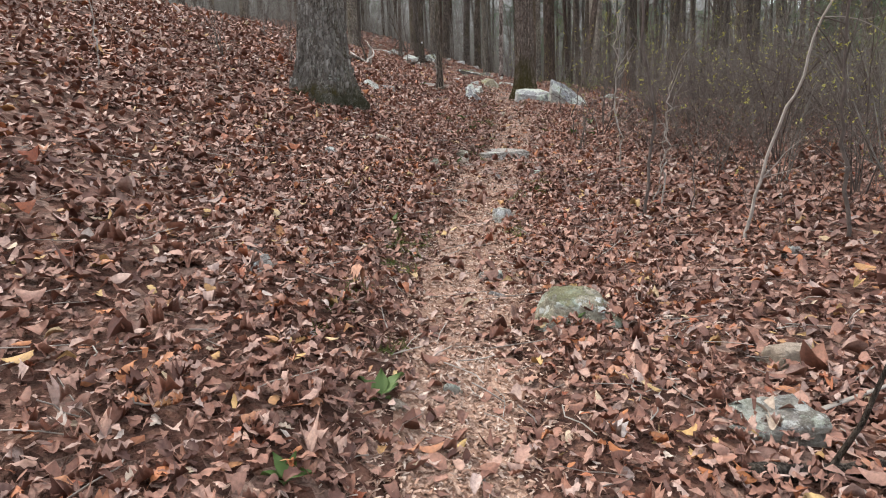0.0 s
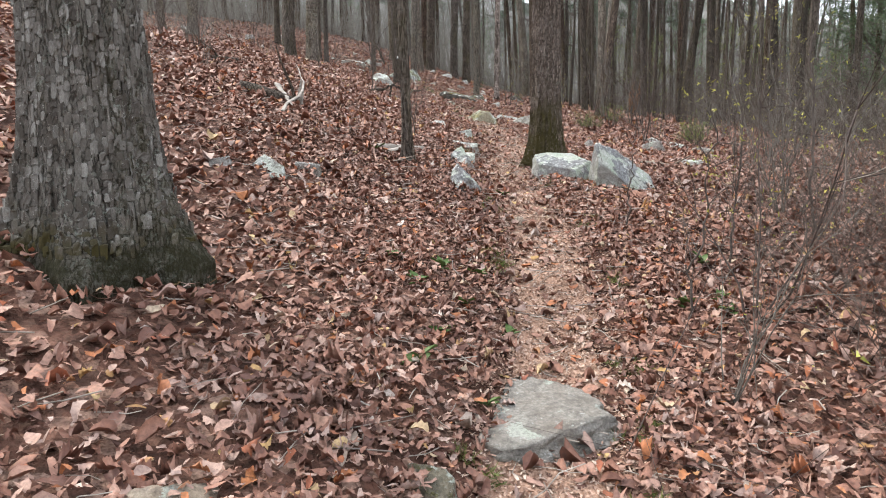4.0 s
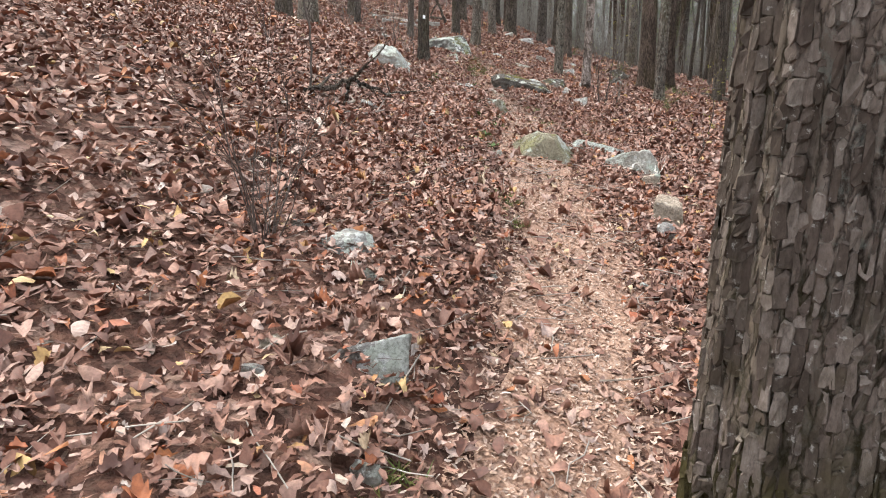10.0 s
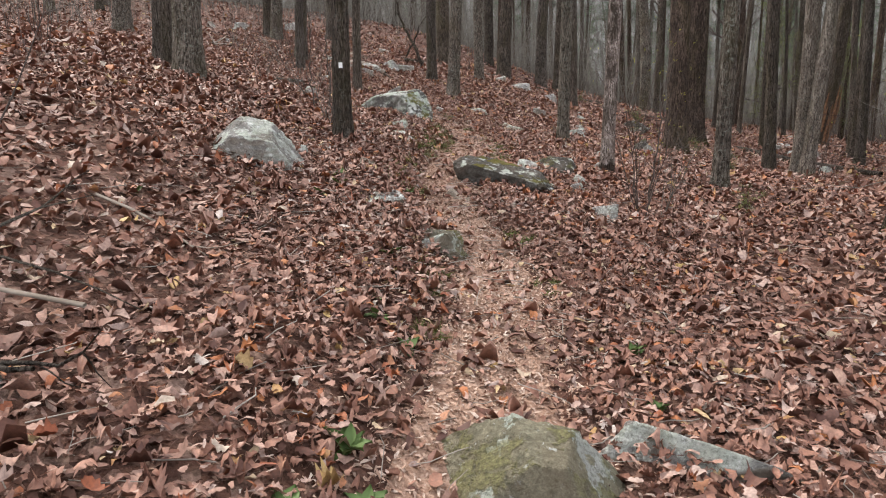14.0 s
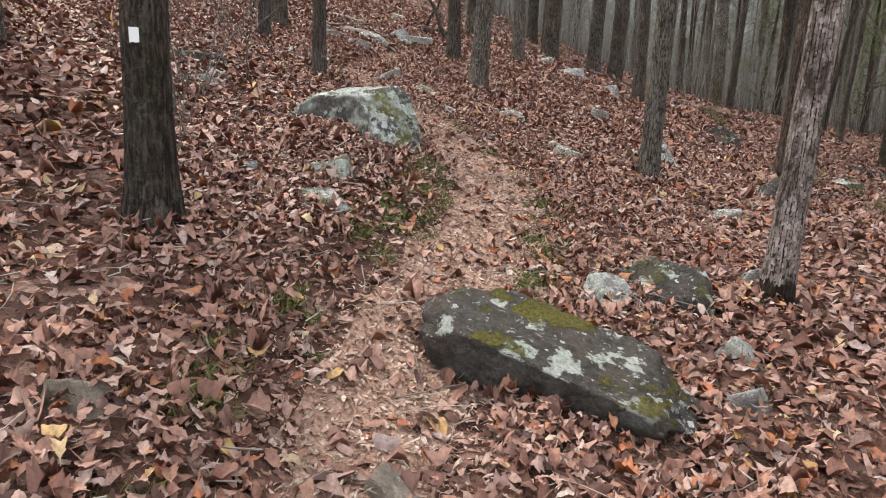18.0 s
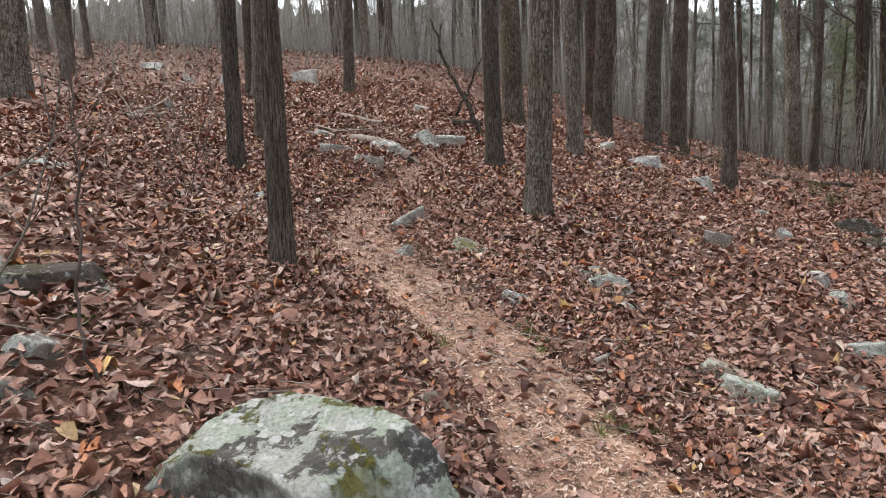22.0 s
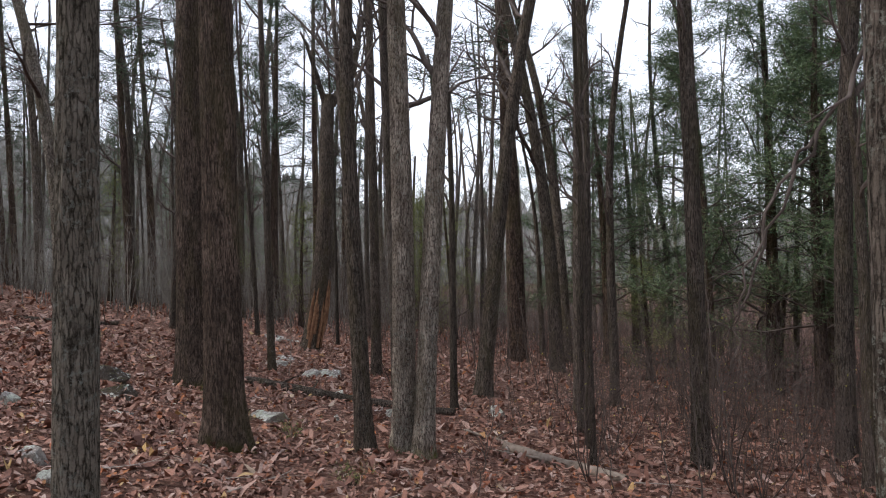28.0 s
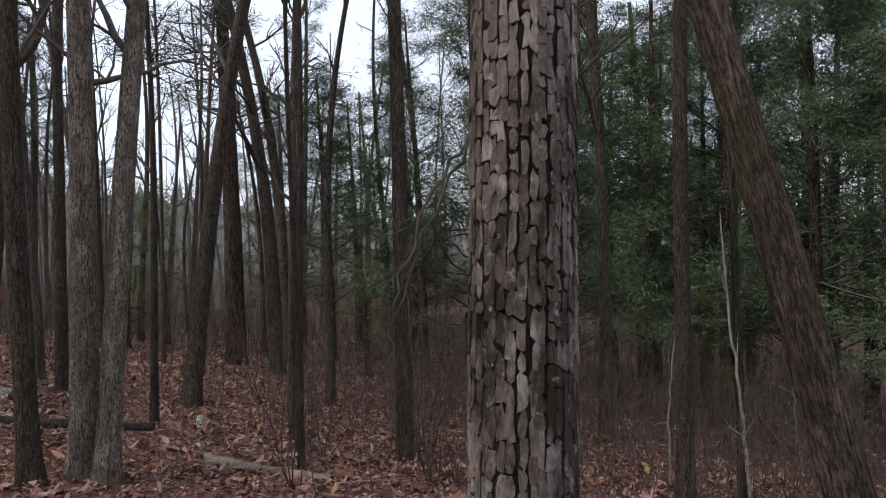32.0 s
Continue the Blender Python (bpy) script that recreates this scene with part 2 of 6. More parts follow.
def plate_material(name, tones, stain, moss=0.0):
    """Weathered outer bark: a tone for each plate, dark damp stains, pale crust and grain along the stem."""
    m = Mat(name, 0.9, 0.12)
    g = m.n("ShaderNodeNewGeometry")
    c = m.ramp(g.outputs["Random Per Island"], *[(k / 3, q) for k, q in enumerate(tones)])
    co = m.coords((1, 1, 0.4))
    grain = m.noise(co, 190, 6, 0.75)
    c = m.mix(1.0, c, m.ramp(grain, (0.3, (0.45, 0.43, 0.41)), (0.62, (1.05, 1.05, 1.05))), "MULTIPLY")
    c = m.mix(m.ramp(m.noise(co, 7, 7, 0.72), (0.46, (0, 0, 0)), (0.58, (stain,) * 3)), c, (0.035, 0.026, 0.018))
    c = m.mix(m.ramp(m.noise(m.coords(), 60, 6, 0.7), (0.6, (0, 0, 0)), (0.66, (0.5, 0.5, 0.5))), c, (0.52, 0.50, 0.46))
    if moss:
        up = m.n("ShaderNodeSeparateXYZ")
        m.link(m.coords(), up.inputs[0])
        low = m.ramp(m.math("ADD", m.math("MULTIPLY", up.outputs[2], 1.0 / moss), m.math("MULTIPLY", m.noise(m.coords(), 4.0, 5, 0.7), 1.1)), (0.74, (0.9, 0.9, 0.9)), (0.98, (0, 0, 0)))
        c = m.mix(low, c, m.mix(grain, (0.018, 0.015, 0.005), (0.085, 0.07, 0.02)))
    m.color(c)
    m.bump(grain, 0.8, 0.006)
    return m.m


PLATE = plate_material("bark_plate", ((0.20, 0.158, 0.138), (0.28, 0.225, 0.197), (0.36, 0.298, 0.265), (0.50, 0.43, 0.39)), 0.92)
MOSSY_PLATE = plate_material("mossy_bark_plate", ((0.085, 0.064, 0.052), (0.125, 0.096, 0.08), (0.17, 0.135, 0.114), (0.26, 0.215, 0.185)), 0.6, 2.2)
GREY_PLATE = plate_material("grey_bark_plate", ((0.10, 0.089, 0.078), (0.14, 0.126, 0.111), (0.19, 0.174, 0.155), (0.32, 0.305, 0.28)), 0.5, 0.6)
BROWN_BARK = bark_material("brown_bark", (0.25, 0.185, 0.148), (0.03, 0.021, 0.016), 46, 0.2, 0.5, 0.12, (0.085, 0.08, 0.02), 0.7)
RIDGED_BARK = bark_material("ridged_bark", (0.40, 0.345, 0.28), (0.04, 0.032, 0.022), 50, 0.2, 0, 0.7, stain=0.5, plated=0.5, gap=0.2)
PALE_BARK = bark_material("pale_bark", (0.58, 0.50, 0.42), (0.07, 0.05, 0.04), 40, 0.3, 0.5, 0.6, (0.16, 0.165, 0.03), 0.7, 0.5, 0.2)
PINE_BARK = bark_material("pine_bark", (0.15, 0.105, 0.082), (0.024, 0.016, 0.013), 28, 0.3, 0, 0.08)


def twig_material(name, a, b):
    m = Mat(name, 0.8, 0.2)
    m.color(m.ramp(m.noise(m.coords(), 9, 3), (0.3, a), (0.7, b)))
    return m.m


TWIG = twig_material("bare_twig", (0.05, 0.038, 0.032), (0.13, 0.105, 0.09))
PALE_TWIG = twig_material("pale_twig", (0.19, 0.16, 0.135), (0.36, 0.32, 0.28))
BONE_TWIG = twig_material("bleached_twig", (0.42, 0.39, 0.34), (0.62, 0.59, 0.54))
BRUSH = twig_material("brush_stem", (0.045, 0.032, 0.027), (0.11, 0.083, 0.07))
GREY_BRUSH = twig_material("grey_brush_stem", (0.085, 0.074, 0.062), (0.19, 0.17, 0.145))
BROKEN = twig_material("broken_heartwood", (0.12, 0.06, 0.035), (0.30, 0.17, 0.095))
DEADWOOD = twig_material("weathered_wood", (0.12, 0.092, 0.07), (0.27, 0.22, 0.18))
TORN_WOOD = twig_material("torn_heartwood", (0.25, 0.11, 0.04), (0.55, 0.33, 0.15))


def rock_material(name, lichen, moss, base=(0.17, 0.16, 0.155), warm=0.3, green=0.5, bare=0.5, mossy=(0.13, 0.125, 0.028)):
    """Weathered stone: grain, brown stains, pale crusts of lichen and cushions of moss on the upper faces."""
    m = Mat(name, 0.9, 0.15)
    tc = m.n("ShaderNodeTexCoord")
    oi = m.n("ShaderNodeObjectInfo")
    sh = m.n("ShaderNodeVectorMath")
    sh.operation = "ADD"
    mul = m.n("ShaderNodeVectorMath")
    mul.operation = "SCALE"
    mul.inputs["Scale"].default_value = 37.0
    cb = m.n("ShaderNodeCombineXYZ")
    for k in range(3):
        m.link(oi.outputs["Random"], cb.inputs[k])
    m.link(cb.outputs[0], mul.inputs[0])
    m.link(tc.outputs["Object"], sh.inputs[0])
    m.link(mul.outputs[0], sh.inputs[1])
    co = sh.outputs[0]
    wob = m.n("ShaderNodeTexNoise", Scale=22.0, Detail=5.0, Roughness=0.7)
    m.link(co, wob.inputs["Vector"])
    bent = m.mix(0.05, co, wob.outputs["Color"], "ADD")
    grain = m.noise(co, 48, 8, 0.78)
    c = m.ramp(grain, (0.3, tuple(x * 0.5 for x in base)), (0.5, base), (0.72, tuple(min(1, x * 1.8) for x in base)))
    c = m.mix(m.ramp(m.noise(co, 6, 5), (0.42, (0, 0, 0)), (0.66, (warm,) * 3)), c, (0.20, 0.135, 0.09))
    c = m.mix(m.ramp(m.noise(co, 8.0, 6, 0.7), (0.47, (0, 0, 0)), (0.6, (0.5, 0.5, 0.5))), c, tuple(x * 0.35 for x in base))
    geo = m.n("ShaderNodeNewGeometry")
    up = m.n("ShaderNodeSeparateXYZ")
    m.link(geo.outputs["Normal"], up.inputs[0])
    top = m.ramp(up.outputs[2], (-0.05, (0.10, 0.10, 0.10)), (0.45, (1, 1, 1)))
    if bare:
        low = m.ramp(up.outputs[2], (0.05, (bare,) * 3), (0.45, (0, 0, 0)))
        c = m.mix(m.mix(1.0, low, m.ramp(m.noise(co, 4.0, 4), (0.35, (0.3, 0.3, 0.3)), (0.55, (1, 1, 1))), "MULTIPLY"), c, m.mix(grain, (0.17, 0.135, 0.10), (0.42, 0.355, 0.27)))
    edge = 0.60 - 0.10 * lichen
    plate = m.ramp(m.noise(bent, 4.6, 9, 0.62), (edge, (0, 0, 0)), (edge + 0.018, (0.95, 0.95, 0.95)))
    spots = m.n("ShaderNodeTexVoronoi", Scale=15.0)
    m.link(bent, spots.inputs["Vector"])
    cell = m.n("ShaderNodeSeparateColor")
    m.link(spots.outputs["Color"], cell.inputs[0])
    spot = m.ramp(m.math("SUBTRACT", m.math("MULTIPLY", cell.outputs[0], 0.42 * lichen), spots.outputs["Distance"]), (0.0, (0, 0, 0)), (0.03, (0.9, 0.9, 0.9)))
    speck = m.ramp(m.noise(bent, 30, 8, 0.75), (0.62 - 0.05 * lichen, (0, 0, 0)), (0.65 - 0.05 * lichen, (0.75, 0.75, 0.75)))
    mint = m.mix(m.ramp(m.noise(co, 4, 3), (0.4, (0, 0, 0)), (0.6, (green,) * 3)), (0.55, 0.55, 0.50), (0.48, 0.55, 0.43))
    rough_ = m.ramp(m.noise(co, 70, 6, 0.75), (0.32, (0.42, 0.42, 0.40)), (0.55, (1, 1, 1)))
    c = m.mix(m.mix(1.0, plate, top, "MULTIPLY"), c, m.mix(1.0, mint, rough_, "MULTIPLY"))
    c = m.mix(m.mix(1.0, m.mix(1.0, spot, speck, "LIGHTEN"), top, "MULTIPLY"), c, m.mix(1.0, (0.69, 0.69, 0.66), rough_, "MULTIPLY"))
    height = m.math("ADD", grain, m.math("MULTIPLY", m.noise(co, 11, 6), 1.8))
    if moss:
        high = m.ramp(up.outputs[2], (0.35, (0, 0, 0)), (0.75, (1, 1, 1)))
        mm = m.mix(1.0, m.ramp(m.noise(co, 4.2, 7, 0.68), (0.52, (0, 0, 0)), (0.555, (moss,) * 3)), high, "MULTIPLY")
        c = m.mix(mm, c, m.mix(m.ramp(m.noise(co, 80, 4), (0.35, (0, 0, 0)), (0.65, (1, 1, 1))), tuple(x * 0.4 for x in mossy), mossy))
        height = m.math("ADD", height, mm)
    m.color(c)
    m.bump(height, 1.0, 0.03)
    return m.m


ROCKS = {"grey": rock_material("grey_rock", 0.7, 0, (0.33, 0.31, 0.29)), "lichen": rock_material("lichen_rock", 1.1, 0.2, (0.30, 0.285, 0.265), 0.3, 0.4),
         "boulder": rock_material("lichen_boulder", 1.3, 0.95, (0.12, 0.115, 0.105), 0.25, 0.9, 0.0, (0.17, 0.155, 0.03)),
         "moss": rock_material("mossy_rock", 0.8, 0.8, (0.24, 0.215, 0.16), 0.3, 0.5, 0.3, (0.22, 0.20, 0.06)), "tan": rock_material("tan_rock", 0.1, 0.0, (0.44, 0.36, 0.285), 0.3),
         "white": rock_material("white_rock", 0.8, 0.0, (0.45, 0.43, 0.38)), "ledge": rock_material("ledge_rock", 0.55, 0.95, (0.085, 0.076, 0.066), 0.25, 0.4, 0.0, (0.17, 0.145, 0.03)),
         "slab": rock_material("trodden_slab", 0.15, 0.0, (0.36, 0.33, 0.295), 0.3, 0.3, 0.2),
         "blue": rock_material("blue_grey_rock", 1.1, 0.12, (0.24, 0.24, 0.245), 0.15, 0.8, 0.35),
         "mustard": rock_material("mustard_lichen_rock", 0.3, 0.7, (0.29, 0.265, 0.185), 0.3, 0.5, 0.3, (0.31, 0.29, 0.12)),
         "pale": rock_material("pale_mossy_rock", 0.9, 0.6, (0.36, 0.33, 0.25), 0.2, 0.6, 0.3, (0.24, 0.24, 0.10)),
         "dark": rock_material("dark_rock", 0.5, 0.5, (0.085, 0.075, 0.065), 0.25, 0.5, 0.1)}


def needle_material(name, a, b, c):
    m = Mat(name, 0.6, 0.3)
    g = m.n("ShaderNodeNewGeometry")
    m.color(m.ramp(g.outputs["Random Per Island"], (0, a), (0.55, b), (1, c)))
    return m.m


NEEDLE = needle_material("pine_needles", (0.03, 0.05, 0.03), (0.06, 0.09, 0.05), (0.11, 0.15, 0.08))
CEDAR = needle_material("cedar_foliage", (0.04, 0.07, 0.035), (0.085, 0.13, 0.06), (0.16, 0.20, 0.09))
SPROUT = needle_material("fresh_leaf", (0.045, 0.08, 0.022), (0.075, 0.12, 0.03), (0.12, 0.16, 0.045))
SHOOT = needle_material("yellow_shoot", (0.08, 0.10, 0.03), (0.15, 0.17, 0.05), (0.24, 0.25, 0.08))
BUD = needle_material("yellow_bud", (0.20, 0.20, 0.04), (0.34, 0.32, 0.06), (0.46, 0.40, 0.09))
MOSS = needle_material("moss_tuft", (0.05, 0.065, 0.014), (0.10, 0.12, 0.025), (0.17, 0.17, 0.045))


def hill_material():
    """Distant woods: haze painted as grey colour, its scattered daylight as a faint glow."""
    m = Mat("hill_with_painted_haze", 0.95, 0.05)
    co = m.coords((1, 1, 0.12), True)
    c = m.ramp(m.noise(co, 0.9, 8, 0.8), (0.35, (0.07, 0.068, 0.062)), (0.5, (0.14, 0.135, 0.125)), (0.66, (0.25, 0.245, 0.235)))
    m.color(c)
    # the surface emits its own grey to look pale with distance
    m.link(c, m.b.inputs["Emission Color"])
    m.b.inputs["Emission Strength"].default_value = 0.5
    return m.m


# ---------------------------------------------------------------- ground
HILL = [1.3199, 1.4607, -0.389, 0.2358, 0.0844, -0.0489, -0.8096, 0.4085, -0.0334, -0.183, 0.0545,
        -0.6062, -0.5, -0.0118, -0.0118, 0.5063, -0.831, 0.3142]
SWELL = [[0.03, 0.089, 0.043, 0.02, 0.002, 0.014],
         [-0.007, 0.086, -0.117, 0.104, 0.008, 0.017],
         [-0.017, 0.103, -0.008, 0.157, 0.013, -0.056],
         [0.002, 0.137, -0.016, -0.09, -0.056, -0.079],
         [0.011, 0.086, -0.054, 0.008, -0.057, -0.017],
         [0.012, 0.057, -0.019, 0.149, 0.103, 0.076],
         [-0.014, -0.166, 0.025, -0.133, -0.147, 0.033],
         [0.0, 0.069, 0.244, -0.069, -0.168, 0.07],
         [0.001, 0.008, -0.049, -0.028, 0.003, 0.026]]   # low swells every 4 m across and 5 m along, from (-8, 2)
TRAIL_Y = [-8, 0, 2, 4.5, 6.5, 8.5, 9.5, 10.5, 12, 12.8, 14.4, 16, 17, 17.7, 18.5, 19.8, 21.2, 22.3, 23.2, 24.4, 25.4, 26.3, 27, 27.6, 28.2, 28.5, 29, 29.5, 30, 30.4, 31, 33, 36, 40, 46]
TRAIL_X = [-0.16, -0.04, -0.03, 0.09, 0.29, 0.72, 0.88, 0.95, 0.88, 0.88, 1.08, 1.2, 1.22, 1.12, 0.98, 0.85, 0.85, 0.6, 0.15, 0.14, 0.21, 0.2, 0.04, -0.15, -0.43, -0.66, -1.1, -1.5, -1.95, -2.25, -2.48, -2.53, -2.5, -2.9, -3.8]


def trail_x(y):
    y = np.asarray(y, float)
    return sum(np.interp(y + d, TRAIL_Y, TRAIL_X) for d in (-0.5, -0.25, 0.0, 0.25, 0.5)) / 5


def trail_half(y):
    """Half the width of the trodden strip."""
    y = np.asarray(y, float)
    return np.interp(y, [0, 6, 9, 12, 14.5, 16.5, 19, 21, 25, 26.3, 28, 28.6, 29.6, 30.2, 30.8, 32, 35], [0.31, 0.33, 0.33, 0.30, 0.36, 0.44, 0.44, 0.33, 0.33, 0.41, 0.48, 0.54, 0.54, 0.44, 0.30, 0.27, 0.24]) + 0.025 * np.sin(y * 2.1) + 0.02 * np.sin(y * 5.3 + 1)


def slope(x, y):
    """The bare hillside, smooth, rising ahead and to the left."""
    x0 = np.asarray(x, float)
    x = np.clip(x0, -30, 40)
    y0 = y = np.asarray(y, float)
    y = np.where(y > 48, 48 + 8 * (1 - np.exp(-(np.maximum(y, 48) - 48) / 8)), y)
    y = np.where(y < 0, -4 * (1 - np.exp(np.minimum(y, 0) / 4)), y)
    u, v = x / 6.0, (y - 20) / 15.0
    s = np.tanh(u)
    z, k = 0.0, 0
    for i, a in enumerate((np.ones_like(u), u, s, s * s)):
        for j in range(6 - i):
            z = z + HILL[k] * a * v ** j
            k += 1
    yy = np.asarray(y0, float)
    for j, row in enumerate(SWELL):
        for i, a in enumerate(row):
            z = z + a * np.exp(-((x0 + 8 - 4 * i) / 3.2) ** 2 - ((yy - 2 - 5 * j) / 4.0) ** 2)
    return z


def wave(x, y, seed, scale):
    """Cheap smooth roughness, between about -1 and 1."""
    r = np.random.RandomState(seed)
    z = 0.0
    for k in range(7):
        a = r.uniform(0, 6.283)
        w = scale * r.uniform(0.6, 1.9)
        z = z + np.sin((x * math.cos(a) + y * math.sin(a)) * w + r.uniform(0, 6.283))
    return z / 3.5


def ground_z(x, y):
    x, y = np.asarray(x, float), np.asarray(y, float)
    d = x - trail_x(y)
    z = slope(x, y)
    near = np.exp(-((x - 0) / 22.0) ** 2)
    z = z + near * (0.035 * wave(x, y, 3, 1.7) + 0.016 * wave(x, y, 4, 6.5))
    z = z - 0.09 * np.exp(-(d / (trail_half(y) + 0.10)) ** 4)                       # worn trail
    z = z + 0.05 * np.exp(-((d + trail_half(y) + 0.42) / 0.4) ** 2)                # bank on the uphill side
    return z


def gz(x, y):
    return float(ground_z(np.array(x), np.array(y)))


def mesh_from(name, verts, faces_flat, loops_per_face, mats, smooth=False, mat_index=None):
    """A mesh from numpy arrays: verts (n, 3), faces as flat vertex indices with a size a face."""
    me = bpy.data.meshes.new(name)
    verts = np.asarray(verts, np.float32)
    faces_flat = np.asarray(faces_flat, np.int32)
    sizes = np.asarray(loops_per_face, np.int32)
    me.vertices.add(len(verts))
    me.vertices.foreach_set("co", verts.ravel())
    me.loops.add(len(faces_flat))
    me.loops.foreach_set("vertex_index", faces_flat)
    me.polygons.add(len(sizes))
    me.polygons.foreach_set("loop_start", np.r_[0, np.cumsum(sizes)[:-1]].astype(np.int32))
    me.polygons.foreach_set("loop_total", sizes)
    if mat_index is not None:
        me.polygons.foreach_set("material_index", np.asarray(mat_index, np.int32))
    me.update(calc_edges=True)
    me.polygons.foreach_set("use_smooth", np.full(len(sizes), smooth))
    for mt in (mats if isinstance(mats, (list, tuple)) else [mats]):
        me.materials.append(mt)
    return me


def axis(lo, hi, fine_lo, fine_hi, fine, grow=1.12):
    mid = list(np.arange(fine_lo, fine_hi + 1e-6, fine))
    out, s, p = [], fine, fine_hi
    while p < hi:
        s *= grow
        p += s
        out.append(p)
    low, s, p = [], fine, fine_lo
    while p > lo:
        s *= grow
        p -= s
        low.append(p)
    return np.array(low[::-1] + mid + out)


def grid_faces(nx, ny):
    i, j = np.meshgrid(np.arange(nx - 1), np.arange(ny - 1), indexing="ij")
    a = (i * ny + j).ravel()
    return np.stack([a, a + ny, a + ny + 1, a + 1], 1).ravel(), np.full((nx - 1) * (ny - 1), 4)


GROUND = ground_material()
gx, gy = axis(-700, 700, -5.0, 9.0, 0.11), axis(-500, 900, -1.0, 42.0, 0.11)
GX, GY = np.meshgrid(gx, gy, indexing="ij")
GZ = ground_z(GX, GY)
ff, fs = grid_faces(len(gx), len(gy))
ground = new("ground", mesh_from("ground", np.stack([GX, GY, GZ], -1).reshape(-1, 3), ff, fs, GROUND, True))
tagged(ground, "woodland slope under brown fallen oak leaves", "ground", kind="structure")

# the trodden strip of the trail
ty = np.arange(-6.0, 35.2, 0.10)
off = np.linspace(-1, 1, 13)
half = trail_half(ty) * 1.04
TX = trail_x(ty)[:, None] + off[None] * half[:, None] + 0.03 * np.sin(ty * 7.7)[:, None] * np.abs(off)[None]
TY = np.repeat(ty[:, None], 13, 1)
TZ = ground_z(TX, TY) + 0.008 - 0.05 * np.abs(off)[None] ** 6
ff, fs = grid_faces(len(ty), 13)
trail = new("trail", mesh_from("trail", np.stack([TX, TY, TZ], -1).reshape(-1, 3), ff.reshape(-1, 4)[:, ::-1].ravel(), fs, trail_material(), True))
tagged(trail, "narrow trodden footpath of pale crushed leaves and soil", "path", kind="structure")


# ---------------------------------------------------------------- fallen leaves
def leaf_shape(grade):
    """Outline of a fallen oak leaf, two strips either side of the midrib: lobed nearby, broken blades further off, chips on the path."""
    st = {"lobed": [(-0.62, -0.012, 0.012), (-0.42, -0.03, 0.03), (-0.32, -0.19, 0.15), (-0.18, -0.17, 0.23), (-0.04, -0.27, 0.19), (0.10, -0.20, 0.29), (0.24, -0.25, 0.20),
                    (0.38, -0.17, 0.20), (0.47, -0.10, 0.09)],
          "blade": [(-0.5, -0.05, 0.04), (-0.30, -0.19, 0.20), (0.02, -0.27, 0.24), (0.34, -0.20, 0.22), (0.5, -0.09, 0.08)],
          "chip": [(-0.5, -0.10, 0.08), (0.05, -0.20, 0.15), (0.5, -0.06, 0.10)]}[grade]
    v, f = [], []
    if grade == "chip":
        for a, l, r in st:
            v += [(a, l, 0.0), (a + 0.04, r, 0.0)]
        f = [(2 * i, 2 * i + 2, 2 * i + 3, 2 * i + 1) for i in range(len(st) - 1)]
        return np.array(v), np.array(f)
    for a, l, r in st:
        v += [(a + 0.03, l, 0.0), (a, 0.1 * (l + r), 0.0), (a + 0.05, r, 0.0)]
    for i in range(len(st) - 1):
        p, q = 3 * i, 3 * i + 3
        f += [(p, q, q + 1, p + 1), (p + 1, q + 1, q + 2, p + 2)]
    return np.array(v), np.array(f)


def scatter(points, rs, lo, hi, fine, flat=0.5, lift=0.012):
    """Curled leaves at the given ground points, as arrays."""
    v, f = leaf_shape(fine)
    n = len(points)
    size = lo + (hi - lo) * rs.beta(1.6, 2.2, n)
    cup, fold, bend = rs.normal(0.5, 0.9, n), np.abs(rs.normal(0, 0.25, n)), rs.normal(0, 0.5, n)
    x = np.repeat(v[None, :, 0], n, 0)
    y = v[None, :, 1] * rs.uniform(0.7, 1.25, n)[:, None] * rs.uniform(0.88, 1.12, (n, v.shape[0]))
    twist = rs.normal(0, 0.6, n)
    z = cup[:, None] * y * y * 4.0 + fold[:, None] * np.abs(y) + bend[:, None] * (x ** 2) * 1.3 + twist[:, None] * x * y * 1.5 + rs.normal(0, 0.02, x.shape)
    z *= rs.choice([1.0, 1.0, -1.0], n)[:, None]
    p = np.stack([x, y, z], -1) * size[:, None, None]
    yaw, tx, tyy = rs.uniform(0, 6.283, n), rs.normal(0, flat, n), rs.normal(0, flat, n)
    c, s = np.cos(tx), np.sin(tx)
    p = np.stack([p[..., 0], c[:, None] * p[..., 1] - s[:, None] * p[..., 2], s[:, None] * p[..., 1] + c[:, None] * p[..., 2]], -1)
    c, s = np.cos(tyy), np.sin(tyy)
    p = np.stack([c[:, None] * p[..., 0] + s[:, None] * p[..., 2], p[..., 1], -s[:, None] * p[..., 0] + c[:, None] * p[..., 2]], -1)
    c, s = np.cos(yaw), np.sin(yaw)
    p = np.stack([c[:, None] * p[..., 0] - s[:, None] * p[..., 1], s[:, None] * p[..., 0] + c[:, None] * p[..., 1], p[..., 2]], -1)
    low = p[..., 2].min(1)
    base = np.array(points)
    base = np.c_[base, ground_z(base[:, 0], base[:, 1]) + lift * rs.uniform(0.0, 2.2, n) - low * rs.uniform(0.3, 0.9, n)]
    p = p + base[:, None, :]
    k = np.arange(n)[:, None, None] * len(v)
    return p.reshape(-1, 3), (f[None] + k).reshape(-1)


def litter(name, points, seed, lo, hi, fine, mat, flat, lift, label):
    rs = np.random.RandomState(seed)
    vv, fl = scatter(points, rs, lo, hi, fine, flat, lift)
    ob = new(name, mesh_from(name, vv, fl, np.full(len(fl) // 4, 4), mat, fine != "chip"))
    tagged(ob, label, "leaves", kind="stuff")
    return ob


